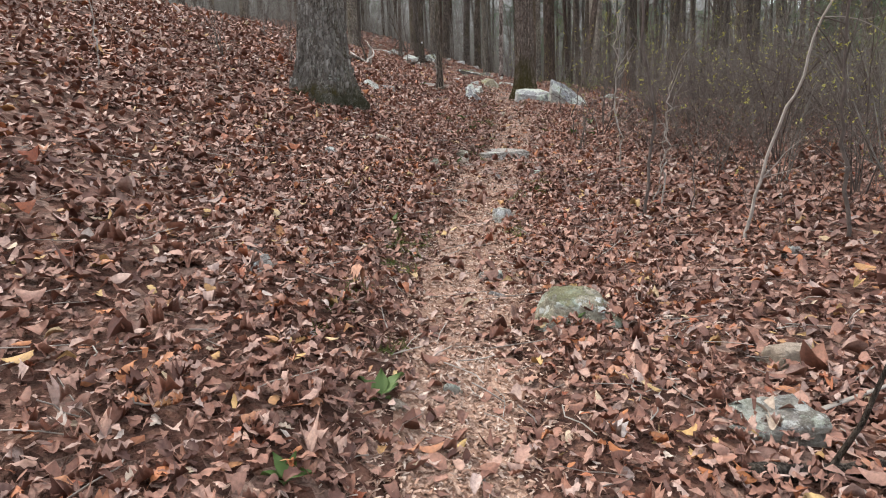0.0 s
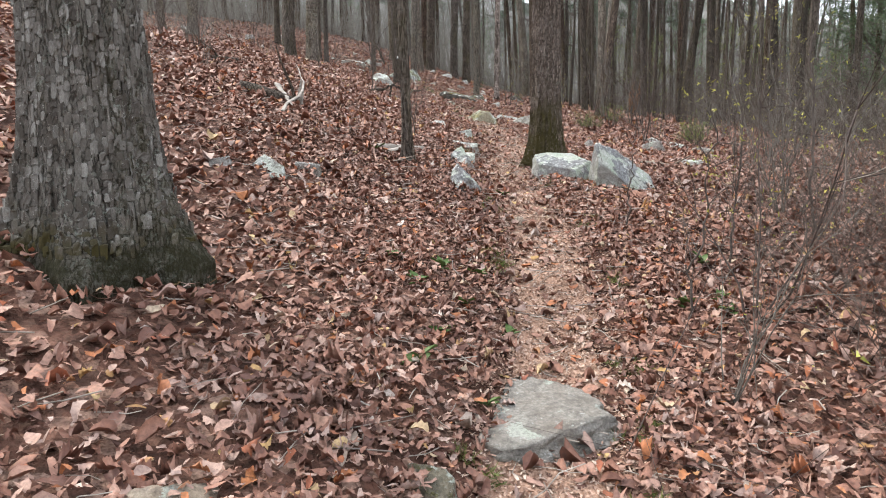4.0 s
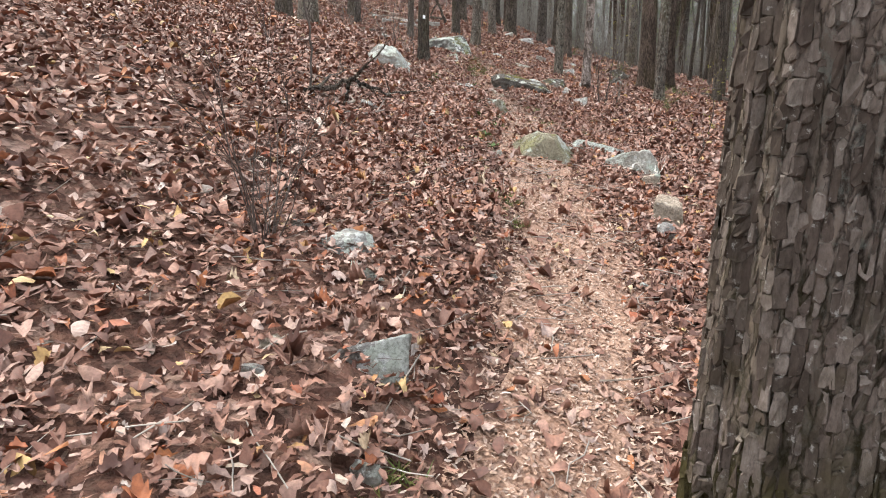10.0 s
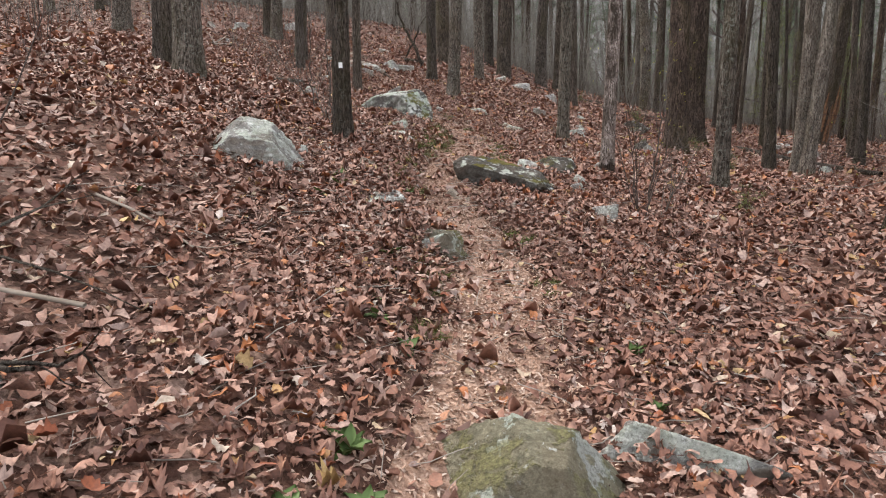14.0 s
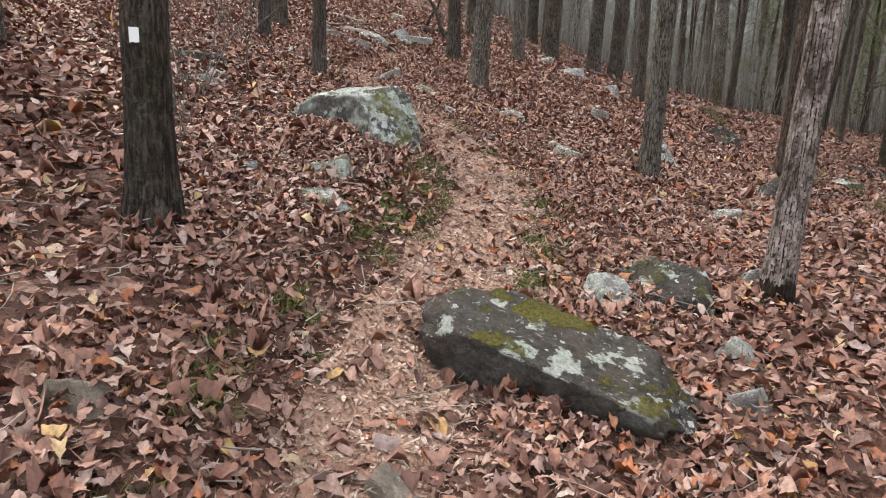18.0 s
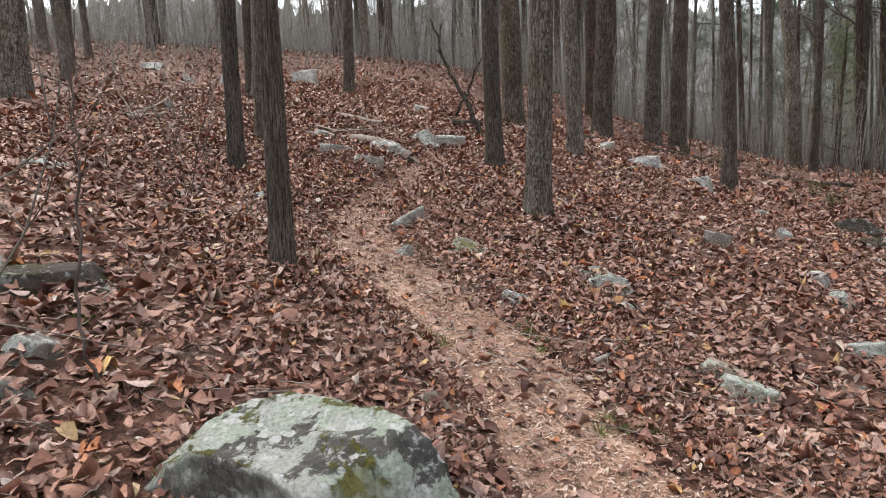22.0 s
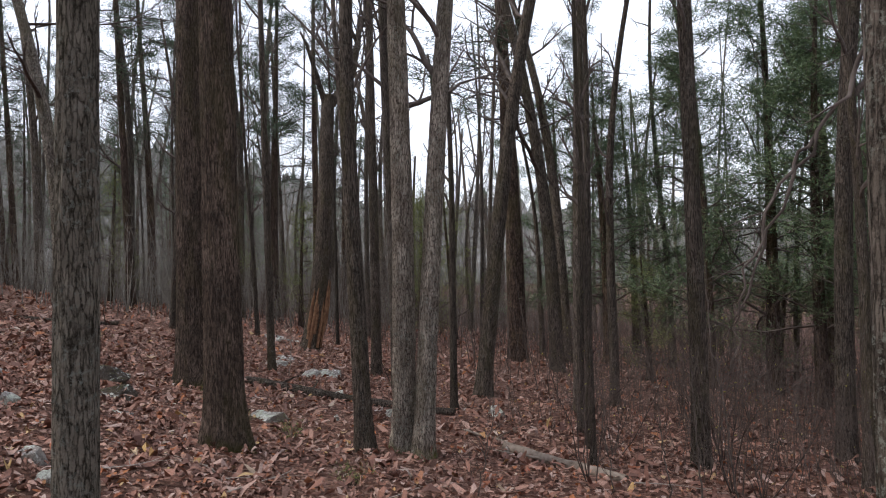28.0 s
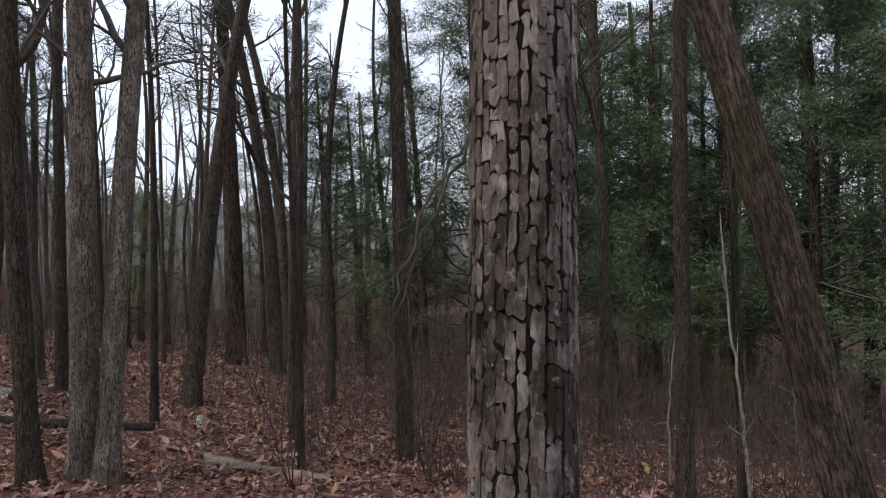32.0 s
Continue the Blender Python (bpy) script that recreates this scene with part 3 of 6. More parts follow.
def throw(rs, n, x0, x1, y0, y1):
    return np.c_[rs.uniform(x0, x1, n), rs.uniform(y0, y1, n)]


def off_trail(p):
    """Distance from the trodden strip's edge, negative on it."""
    return np.abs(p[:, 0] - trail_x(p[:, 1])) - trail_half(p[:, 1])


rs = np.random.RandomState(11)
p = throw(rs, 310000, -5, 6, -1.5, 33)
d = off_trail(p)
drift = 0.62 + 0.38 * wave(p[:, 0], p[:, 1], 9, 2.6)
near = p[(d > rs.uniform(-0.16, 0.16, len(p))) & (rs.uniform(0, 1, len(p)) < np.clip((1.5 - d) / 0.9, 0, 1)) & (rs.uniform(0, 1, len(p)) < drift + 0.3)]
litter("leaf_litter", near, 12, 0.030, 0.093, "lobed", LEAF, 0.24, 0.022, "thick layer of curled brown fallen oak leaves")
p = throw(rs, 300000, -9, 13, -1.5, 44)
d = off_trail(p)
far = np.clip((p[:, 1] - 31.5) / 1.5, 0, 1) * ((d > -0.05) | (p[:, 1] > 34.8))
keep = (rs.uniform(0, 1, len(p)) < np.maximum(np.clip((d - 0.55) / 0.9, 0, 1), far)) & (rs.uniform(0, 1, len(p)) < np.clip(1.25 - d / 8.0, 0.25, 1))
litter("leaf_litter", p[keep], 13, 0.042, 0.115, "blade", LEAF, 0.26, 0.024, "brown fallen oak leaves covering the woodland slope")
p = throw(rs, 60000, -28, 40, 12, 70)
d = np.abs(p[:, 0] - trail_x(p[:, 1]))
litter("leaf_litter", p[(d > 5.0) | (p[:, 1] > 36)], 14, 0.14, 0.26, "chip", LEAF, 0.4, 0.03, "distant brown leaf litter under the trees")
p = throw(rs, 120000, -5, 6, -1.5, 32)
d = off_trail(p)
litter("leaf_litter", p[(d > 0.02) & (d < 2.0)], 17, 0.025, 0.075, "chip", LEAF, 0.3, 0.03, "small broken scraps of brown leaves")
p = np.c_[rs.normal(0, 0.66, 120000), rs.uniform(-2, 35.4, 120000)]
p[:, 0] = p[:, 0] * trail_half(p[:, 1]) + trail_x(p[:, 1])
litter("leaf_chips", p, 15, 0.013, 0.046, "chip", CHIP, 0.28, 0.007, "pale crushed leaf chips trodden into the path")
p = np.c_[rs.normal(0, 0.85, 5000), rs.uniform(-2, 36, 5000)]
p[:, 0] = p[:, 0] * trail_half(p[:, 1]) + trail_x(p[:, 1])
litter("leaf_litter", p, 16, 0.045, 0.10, "blade", LEAF, 0.22, 0.010, "scattered brown leaves lying on the footpath")


# ---------------------------------------------------------------- tools for things
def part(name, me, parent, label="", at=None):
    ob = new(name, me)
    ob.parent = parent
    if at is not None:
        ob.matrix_basis = at
    if label:
        tagged(ob, label)
    return ob


def tube(points, radii, seg, cap=True):
    """Vertices and quads of a swept round bar through the points."""
    pts = np.asarray(points, float)
    d = np.gradient(pts, axis=0)
    d /= np.linalg.norm(d, axis=1)[:, None] + 1e-9
    ref = np.array([0.3, 0.9, 0.2]) if abs(d[0, 2]) > 0.6 else np.array([0.05, 0.1, 1.0])
    a = np.cross(d, ref)
    a /= np.linalg.norm(a, axis=1)[:, None] + 1e-9
    b = np.cross(d, a)
    th = np.arange(seg) / seg * 2 * np.pi
    r = np.asarray(radii, float)[:, None, None]
    v = pts[:, None] + r * (np.cos(th)[None, :, None] * a[:, None] + np.sin(th)[None, :, None] * b[:, None])
    n = len(pts)
    i, j = np.meshgrid(np.arange(n - 1), np.arange(seg), indexing="ij")
    j2 = (j + 1) % seg
    f = np.stack([i * seg + j, i * seg + j2, (i + 1) * seg + j2, (i + 1) * seg + j], -1).reshape(-1, 4)
    return v.reshape(-1, 3), f


class Heap:
    """Collects many small pieces into one mesh."""

    def __init__(self):
        self.v, self.f, self.n = [], [], 0

    def add(self, v, f):
        self.v.append(v)
        self.f.append(np.asarray(f) + self.n)
        self.n += len(v)

    def mesh(self, name, mat, smooth=True):
        f = np.concatenate(self.f)
        return mesh_from(name, np.concatenate(self.v), f.ravel(), np.full(len(f), f.shape[1]), mat, smooth)


def trunk_mesh(name, height, diam, rs, mat, seg=40, step=0.12, flare=0.5, rough=0.03, bend=0.25, top=0.45, bark_grain=22.0, roots=5, fork=None):
    """A tapered, slightly bent trunk with root flare and furrowed surface. diam is at breast height."""
    zs = [-0.25]
    while zs[-1] < height:
        zs.append(zs[-1] + step * (1 if zs[-1] < 4.5 else 2.5))
    zs = np.array(zs)
    th = np.arange(seg) / seg * 2 * np.pi
    r = diam / 2 * (1 - (1 - top) * np.clip(zs, 0, None) / height)
    r = r * (1 + flare * np.exp(-np.clip(zs, 0, None) / (0.45 * diam + 0.12)))
    ph = rs.uniform(0, 6.28, 4)
    cx = bend * (np.sin(zs / height * 3.1 + ph[0]) - np.sin(ph[0])) * np.clip(zs, 0, None) / height
    cy = bend * (np.sin(zs / height * 2.7 + ph[1]) - np.sin(ph[1])) * np.clip(zs, 0, None) / height
    lobe = 1 + 0.22 * flare * np.exp(-np.clip(zs, 0, None) / (0.5 * diam + 0.1))[:, None] * np.cos(roots * th + ph[2])[None]
    ov = 1 + 0.05 * np.cos(2 * th + ph[3])[None]
    g = np.zeros((len(zs), seg))
    if rough:
        for k in range(9):
            m_ = int(rs.randint(3, max(4, seg // 3)))
            fz = rs.uniform(0.6, 3.5)
            g += np.sin(m_ * th[None] + 2.2 * np.sin(fz * zs[:, None] + rs.uniform(0, 6.28)) + rs.uniform(0, 6.28)) * np.cos(fz * 1.7 * zs[:, None] + rs.uniform(0, 6.28))
        g = np.tanh(g * 0.7) * rough + rs.normal(0, rough * 0.35, g.shape)
    rr = r[:, None] * lobe * ov * (1 + g)
    v = np.stack([cx[:, None] + rr * np.cos(th)[None], cy[:, None] + rr * np.sin(th)[None], np.repeat(zs[:, None], seg, 1)], -1)
    n = len(zs)
    i, j = np.meshgrid(np.arange(n - 1), np.arange(seg), indexing="ij")
    j2 = (j + 1) % seg
    f = np.stack([i * seg + j, i * seg + j2, (i + 1) * seg + j2, (i + 1) * seg + j], -1).reshape(-1)
    me = mesh_from(name, v.reshape(-1, 3), f, np.full(len(f) // 4, 4), mat, True)
    return me, lambda z: (float(np.interp(z, zs, cx)), float(np.interp(z, zs, cy)), float(np.interp(z, zs, r)))


def limb(heap, start, way, length, rad, rs, depth, seg=5, droop=0.0, tw=1.0):
    """A bare limb with side twigs, wandering upwards."""
    n = max(4, int(length / 0.35))
    pts, d = [np.array(start, float)], np.array(way, float)
    d /= np.linalg.norm(d)
    for k in range(n):
        d = d + rs.normal(0, 0.16, 3) + np.array([0, 0, 0.05 - droop])
        d /= np.linalg.norm(d)
        pts.append(pts[-1] + d * length / n)
    pts = np.array(pts)
    heap.add(*tube(pts, np.linspace(rad, rad * 0.25, len(pts)), seg))
    if depth > 0:
        for k in range(int((3 + length * 1.1) * tw)):
            i = rs.randint(max(1, n // 5), n)
            w = pts[i] - pts[i - 1]
            w = w / np.linalg.norm(w) + rs.normal(0, 0.65, 3) + np.array([0, 0, 0.15])
            limb(heap, pts[i], w, length * rs.uniform(0.25, 0.55), rad * 0.45, rs, depth - 1, 4 if depth > 1 else 3, droop, tw)


def bare_crown(name, at, height, diam, rs, low=0.35, count=9, mat=None, long=2.6):
    h = Heap()
    for k in range(count):
        z = height * (low + (0.98 - low) * (k + rs.uniform(0, 0.9)) / count)
        x, y, r = at(z)
        a = rs.uniform(0, 6.283)
        limb(h, (x, y, z), (math.cos(a), math.sin(a), rs.uniform(0.25, 1.2)), rs.uniform(0.6, 1.0) * long * (1.25 - 0.6 * z / height), r * rs.uniform(0.3, 0.55), rs, 2)
    return h.mesh(name, mat or TWIG)


def needle_heap(heap, centre, radius, rs, n, length, flat=0.5, way=(0, 0, 0.4), wide=0.055):
    """A tuft of thin needle blades round a twig end."""
    c = centre + rs.normal(0, radius * 0.5, (n, 3)) * np.array([1, 1, flat])
    d = rs.normal(0, 1, (n, 3)) + np.asarray(way)
    d /= np.linalg.norm(d, axis=1)[:, None]
    s = np.cross(d, rs.normal(0, 1, (n, 3)))
    s /= np.linalg.norm(s, axis=1)[:, None]
    L = length * rs.uniform(0.6, 1.3, n)[:, None]
    w = length * wide
    v = np.stack([c - s * w, c + s * w, c + d * L], 1).reshape(-1, 3)
    f = np.arange(3 * n).reshape(-1, 3)
    heap.add(v, f)


def pine_crown(name, at, height, diam, rs, low=0.55, count=16, spread=2.2, mat=None, dense=16, blade=0.20, tufts_=4):
    """Needle sprays along the forked boughs of a pine; also returns the boughs."""
    wood, green = Heap(), Heap()
    for k in range(count):
        u = (k + rs.uniform(0, 0.9)) / count
        z = height * (low + (1.0 - low) * u)
        x, y, r = at(min(z, height))
        a = rs.uniform(0, 6.283)
        L = spread * (1.05 - 0.8 * u) * rs.uniform(0.55, 1.2)
        d = np.array([math.cos(a), math.sin(a), rs.uniform(-0.25, 0.8)])
        pts = [np.array([x, y, z])]
        for q in range(5):
            d = d + rs.normal(0, 0.2, 3) + np.array([0, 0, 0.06])
            d /= np.linalg.norm(d)
            pts.append(pts[-1] + d * L / 5)
        pts = np.array(pts)
        wood.add(*tube(pts, np.linspace(max(0.012, r * 0.3), 0.008, 6), 4))
        for q in range(1, 6):
            for e in range(tufts_ if q > 1 else 1):
                side = d + rs.normal(0, 0.7, 3)
                side /= np.linalg.norm(side)
                out = rs.uniform(0.05, 0.3) * L * (1.15 - 0.13 * q)
                c = pts[q] + side * out
                wood.add(*tube([pts[q], pts[q] + side * out * 0.5 + np.array([0, 0, 0.01]), c], [0.008, 0.006, 0.004], 3))
                needle_heap(green, c - side * out * 0.25, 0.36, rs, dense, blade, 0.75, side * 0.8, 0.055)
    return wood.mesh(name + "_boughs", TWIG), green.mesh(name, mat or NEEDLE, False)


def lean_pose(x, y, lean=0.0, toward=0.0, spin=0.0, s=1.0, sz=1.0, sink=0.05):
    """Upright at a place on the ground, leaning by some degrees toward a compass angle (0 = ahead, positive = to the right)."""
    a = radians(-toward)
    ax = Vector((-math.cos(a), -math.sin(a), 0))
    return (Matrix.Translation((x, y, gz(x, y) - sink)) @ Matrix.Rotation(radians(lean), 4, ax)
            @ Matrix.Rotation(radians(spin), 4, "Z") @ Matrix.Diagonal((s, s, sz, 1)))


def thing(name, label, category, m, group="", kind=""):
    ob = new(name)
    ob.empty_display_size = 0.2
    ob.matrix_basis = m
    tagged(ob, label, category, group, kind)
    return ob


SEED = [100]


def seed():
    SEED[0] += 1
    return np.random.RandomState(SEED[0])


def own_tree(x, y, diam, label, bark, height=15.0, lean=0.0, toward=90.0, seg=56, step=0.06, flare=0.5, rough=0.035, low=0.35, count=9, bend=0.2, limbs=True, name="oak_tree", roots=5, long=2.6):
    """A tree with a trunk of its own, for those that the path passes close by."""
    r = seed()
    t = thing(name, label, "tree", lean_pose(x, y, lean, toward), "woodland trees")
    me, at = trunk_mesh("trunk", height, diam, r, bark, seg, step, flare, rough, bend, roots=roots)
    part("trunk", me, t)
    if limbs:
        part("crown", bare_crown("crown", at, height, diam, r, low, count, long=long), t, "bare leafless branches")
    return t


# ---------------------------------------------------------------- trees near the path
stout = own_tree(-1.59, 8.42, 0.53, "thick grey-barked oak with flared root base beside trail", LICHEN_BARK, 16, 3.0, 90, 96, 0.035, 0.75, 0.045)
mossy = own_tree(1.42, 13.42, 0.35, "oak with dark mossy base standing behind two boulders", MOSSY_BARK, 16, 0.6, 90, 96, 0.035, 0.85, 0.05)
own_tree(-0.20, 11.95, 0.098, "slender stringy-barked sapling among stones", GREY_BARK, 8, 0.5, 90, 40, 0.04, 0.9, 0.05, 0.35, 7, 0.12, long=1.2)
own_tree(-1.0, 24.16, 0.19, "dark-barked tree with white paint blaze beside trail", DARK_BARK, 14, 1.0, 90, 64, 0.05)
plated = own_tree(1.843, 25.50, 0.148, "slim plate-barked oak beside the trail bend", FURROW, 13, 1.0, 90, 96, 0.05, 0.4, 0.0)


def bark_plates(tree_, r, z0, z1, wide, tall, mat, lift_=0.0018, uneven=1.0):
    """Loose oblong plates of bark in rough columns round the trunk, lower edges standing off."""
    trunk = [c for c in tree_.children if c.name.startswith("trunk")][0].data
    co = np.empty(len(trunk.vertices) * 3)
    trunk.vertices.foreach_get("co", co)
    rings = co.reshape(-1, 96, 3)
    zs, mid = rings[:, 0, 2], rings.mean(1)
    rad = np.linalg.norm(rings[:, :, :2] - mid[:, None, :2], axis=2)
    h = Heap()
    n = int(2 * math.pi * rad[len(rad) // 3].mean() / wide)
    shape = [(-0.44, -0.42), (0.08, -0.5), (0.42, -0.38), (0.47, 0.10), (0.34, 0.46), (-0.10, 0.49), (-0.42, 0.36), (-0.48, -0.05)]
    for k in range(n):
        z = z0 + r.uniform(0, tall)
        drift = 0.0
        while z < z1:
            L = tall * r.uniform(0.5, 1.8)
            drift = 0.8 * drift + r.normal(0, 0.10)
            i = int(np.searchsorted(zs, z))
            cx, cy = mid[min(i, len(mid) - 1), :2]
            ring = rad[min(i, len(rad) - 1)].tolist()
            base_lift, tip = r.uniform(0.0, lift_), r.uniform(0.3, 1.3) * lift_
            w = wide * r.uniform(0.8, 1.25)
            low, top = [], []
            for a, b in shape:
                a, b = 1.08 * a + uneven * r.normal(0, 0.11), 1.05 * b + uneven * r.normal(0, 0.08)
                for ring_list, lift, shrink in ((low, -0.003, 1.06), (top, base_lift + tip * (0.5 - b), 0.94)):
                    q = (k + 0.5 + drift + a * shrink * w / wide) * 2 * math.pi / n
                    rr = ring[int(q / (2 * math.pi) * 96) % 96] + lift
                    ring_list.append((cx + rr * math.cos(q), cy + rr * math.sin(q), z + (b * shrink + 0.5) * L))
            v = np.array(low + top)
            m_ = len(shape)
            f = [(e, (e + 1) % m_, m_ + (e + 1) % m_, m_ + e) for e in range(m_)] + [(m_, m_ + 1, m_ + 2, m_ + 3), (m_, m_ + 3, m_ + 4, m_ + 7), (m_ + 4, m_ + 5, m_ + 6, m_ + 7)]
            h.add(v, np.array(f))
            z += L * 0.97
    return h.mesh("bark_plate", mat, False)


tagged(part("bark_plate", bark_plates(plated, np.random.RandomState(321), 0.15, 5.2, 0.0112, 0.027, PLATE), plated, "loose pinkish-grey oblong bark plates"), kind="stuff")
tagged(part("bark_plate", bark_plates(mossy, np.random.RandomState(322), 0.05, 2.4, 0.0135, 0.035, MOSSY_PLATE, 0.002, 0.7), mossy, "brown-grey oblong bark plates, mossy low down"), kind="stuff")
tagged(part("bark_plate", bark_plates(stout, np.random.RandomState(323), 0.05, 2.4, 0.0185, 0.042, GREY_PLATE, 0.0022, 0.6), stout, "grey lichen-flecked oblong bark plates"), kind="stuff")
own_tree(1.42, 28.55, 0.195, "tall straight mossy oak with ridged bark", RIDGED_BARK, 16, 0.5, 90, 72, 0.04, 0.3)
own_tree(3.27, 25.99, 0.18, "grey lichen-spotted trunk on the lower slope", OAK_BARK, 15, 0.5, 90, 64, 0.05)
own_tree(-0.81, 31.90, 0.25, "upright oak standing in leaf litter", OAK_BARK, 15, 2.5, 90, 56, 0.06)
own_tree(4.08, 33.15, 0.44, "stout oak with flared base on the slope", BROWN_BARK, 17, -0.5, 90, 64, 0.06)
own_tree(5.30, 37.30, 0.62, "large brown mossy-footed oak on the slope", BROWN_BARK, 18, 0.0, 90, 64, 0.07)
own_tree(6.12, 33.20, 0.27, "dark slender leaning tree on the lower slope", DARK_BARK, 12, -1.5, 130, 48, 0.07, bend=0.35)
own_tree(6.72, 33.06, 0.34, "pale flaky-barked trunk with moss at its foot", PALE_BARK, 14, 0.8, 130, 56, 0.06)
own_tree(6.70, 32.63, 0.29, "pale leaning trunk beside its twin", PALE_BARK, 14, 3.5, 130, 56, 0.06)
own_tree(4.67, 24.56, 0.24, "thick brown tree leaning over the lower slope", BROWN_BARK, 13, 16.0, 40, 64, 0.06, low=0.5)

# ---------------------------------------------------------------- trees further off: a few made once, then copied
STOCK = {}


def stock(kind, k):
    """One of several trees of a kind, 0.3 m thick, kept far under the hillside's reach until copied."""
    return STOCK[kind][k % len(STOCK[kind])]


def make_stock():
    for kind, bark, n in (("oak", OAK_BARK, 3), ("grey", GREY_BARK, 3), ("dark", DARK_BARK, 3), ("thin", DARK_BARK, 3), ("pine", PINE_BARK, 3), ("evergreen", PINE_BARK, 3), ("cedar", PINE_BARK, 2)):
        STOCK[kind] = []
        for k in range(n):
            r = seed()
            h = {"thin": 11.0, "evergreen": 13.0, "cedar": 6.0}.get(kind, 17.0)
            me, at = trunk_mesh("trunk", h, 0.3, r, bark, 24, 0.2, 0.35, 0.035, 0.15 if kind in ("pine", "evergreen", "cedar") else 0.7, 0.15 if kind in ("evergreen", "cedar") else 0.35)
            meshes = [("trunk", me, "")]
            if kind == "pine":
                w, g = pine_crown("crown", at, h, 0.3, r, 0.42, 30, 2.6, NEEDLE, 22, 0.18)
                meshes += [("bough", w, "bare dead lower boughs"), ("crown", g, "open green needle crown")]
            elif kind == "evergreen":
                w, g = pine_crown("crown", at, h, 0.3, r, 0.16, 58, 2.6, CEDAR, 24, 0.16, 4)
                meshes += [("bough", w, ""), ("crown", g, "dense dark green foliage")]
            elif kind == "cedar":
                w, g = pine_crown("crown", at, h, 0.3, r, 0.1, 34, 1.7, SHOOT, 14, 0.12, 4)
                meshes += [("bough", w, ""), ("crown", g, "thin yellow-green foliage")]
            elif kind == "thin":
                meshes += [("crown", bare_crown("crown", at, h, 0.3, r, 0.3, 8, TWIG, 1.7), "bare thin branches")]
            else:
                meshes += [("crown", bare_crown("crown", at, h, 0.3, r, 0.34, 10), "bare leafless branches")]
            STOCK[kind].append(meshes)


make_stock()
LABELS = {"oak": "tall bare oak on the leaf-covered slope", "grey": "straight grey hardwood trunk with bare crown", "dark": "dark bare hardwood trunk in the woods",
          "thin": "thin bare young tree in the understorey", "pine": "tall pine with high needle crown", "evergreen": "bushy evergreen with green boughs low down", "cedar": "young yellow-green evergreen in the understorey"}
COUNT = [0]


def tree(x, y, diam, kind="grey", lean=0.0, toward=90.0, sz=1.0):
    """A copy of a stock tree at a place on the slope."""
    COUNT[0] += 1
    k = COUNT[0]
    s = diam / 0.3
    m = lean_pose(x, y, lean, toward, (k * 77) % 360, s, sz)
    t = thing({"pine": "pine_tree", "evergreen": "evergreen_tree", "cedar": "young_evergreen", "thin": "young_tree"}.get(kind, "oak_tree"), LABELS[kind], "tree", m, "woodland trees")
    for name, me, label in stock(kind, k):
        q = part(name, me, t, label)
        if name == "bough":
            tagged(q, kind="stuff")
    return t


tree(-10.29, 34.97, 0.47, "oak", 4, 90)
tree(-4.13, 31.73, 0.18, "grey", 1.4, 90)
tree(-6.9, 37.5, 0.36, "oak", 4, 90)
tree(-2.05, 28.68, 0.14, "grey", 1.5, 90)
tree(-6.1, 40.3, 0.27, "grey", 3, 90)
tree(-1.64, 34.3, 0.25, "grey", -0.6, 90)
tree(-2.0, 38.9, 0.45, "dark", 0.5, 90)
tree(-0.62, 36.1, 0.26, "oak", -1, 90)
tree(-0.28, 42.2, 0.48, "dark", 1.5, 90)
tree(1.05, 44.2, 0.46, "grey", -1, 90)
tree(1.75, 44.9, 0.44, "dark", 0.5, 90)
tree(1.98, 37.9, 0.27, "grey", 0.3, 90)
tree(5.65, 48.9, 0.5, "oak", 0.6, 90)
tree(5.97, 47.85, 0.24, "thin", 0.5, 90)
tree(-3.62, 25.95, 0.37, "oak", 2.4, 90)
tree(-4.47, 26.9, 0.32, "grey", 1.3, 90)
tree(-4.8, 33.7, 0.30, "grey", 3, 90)
tree(-7.4, 38.1, 0.3, "dark", 1.7, 90)
tree(-1.1, 46.0, 0.36, "dark", 0, 90)
tree(-0.65, 47.5, 0.4, "pine", 0.5, 90)
tree(10.07, 38.4, 0.24, "dark", 0.7, 130)
tree(9.65, 37.03, 0.26, "grey", -0.3, 130)
tree(9.55, 35.1, 0.14, "thin", 0, 130)
tree(10.98, 35.75, 0.38, "dark", 6.5, 130)
tree(16.9, 40.1, 0.6, "pine", 0.0, 130)
tree(16.2, 37.9, 0.42, "dark", -1.5, 130)
tree(10.2, 32.55, 0.14, "thin", 0.5, 130)
tree(8.7, 31.2, 0.09, "thin", 0, 130)
tree(12.9, 33.7, 0.22, "thin", 1, 130)
tree(10.06, 30.28, 0.26, "dark", 0.3, 130)
tree(9.5, 31.85, 0.14, "thin", 0, 130)
tree(12.7, 29.2, 0.32, "dark", 0.6, 140)
tree(10.9, 28.35, 0.16, "thin", 0.6, 140)
tree(10.3, 26.25, 0.24, "dark", 0.4, 140)
tree(14.0, 28.1, 0.25, "dark", 1.0, 140)
tree(11.6, 33.65, 0.22, "grey", 0.8, 140)
tree(18.7, 39.5, 0.42, "dark", -3, 140)
tree(10.95, 25.6, 0.13, "thin", 0, 140)

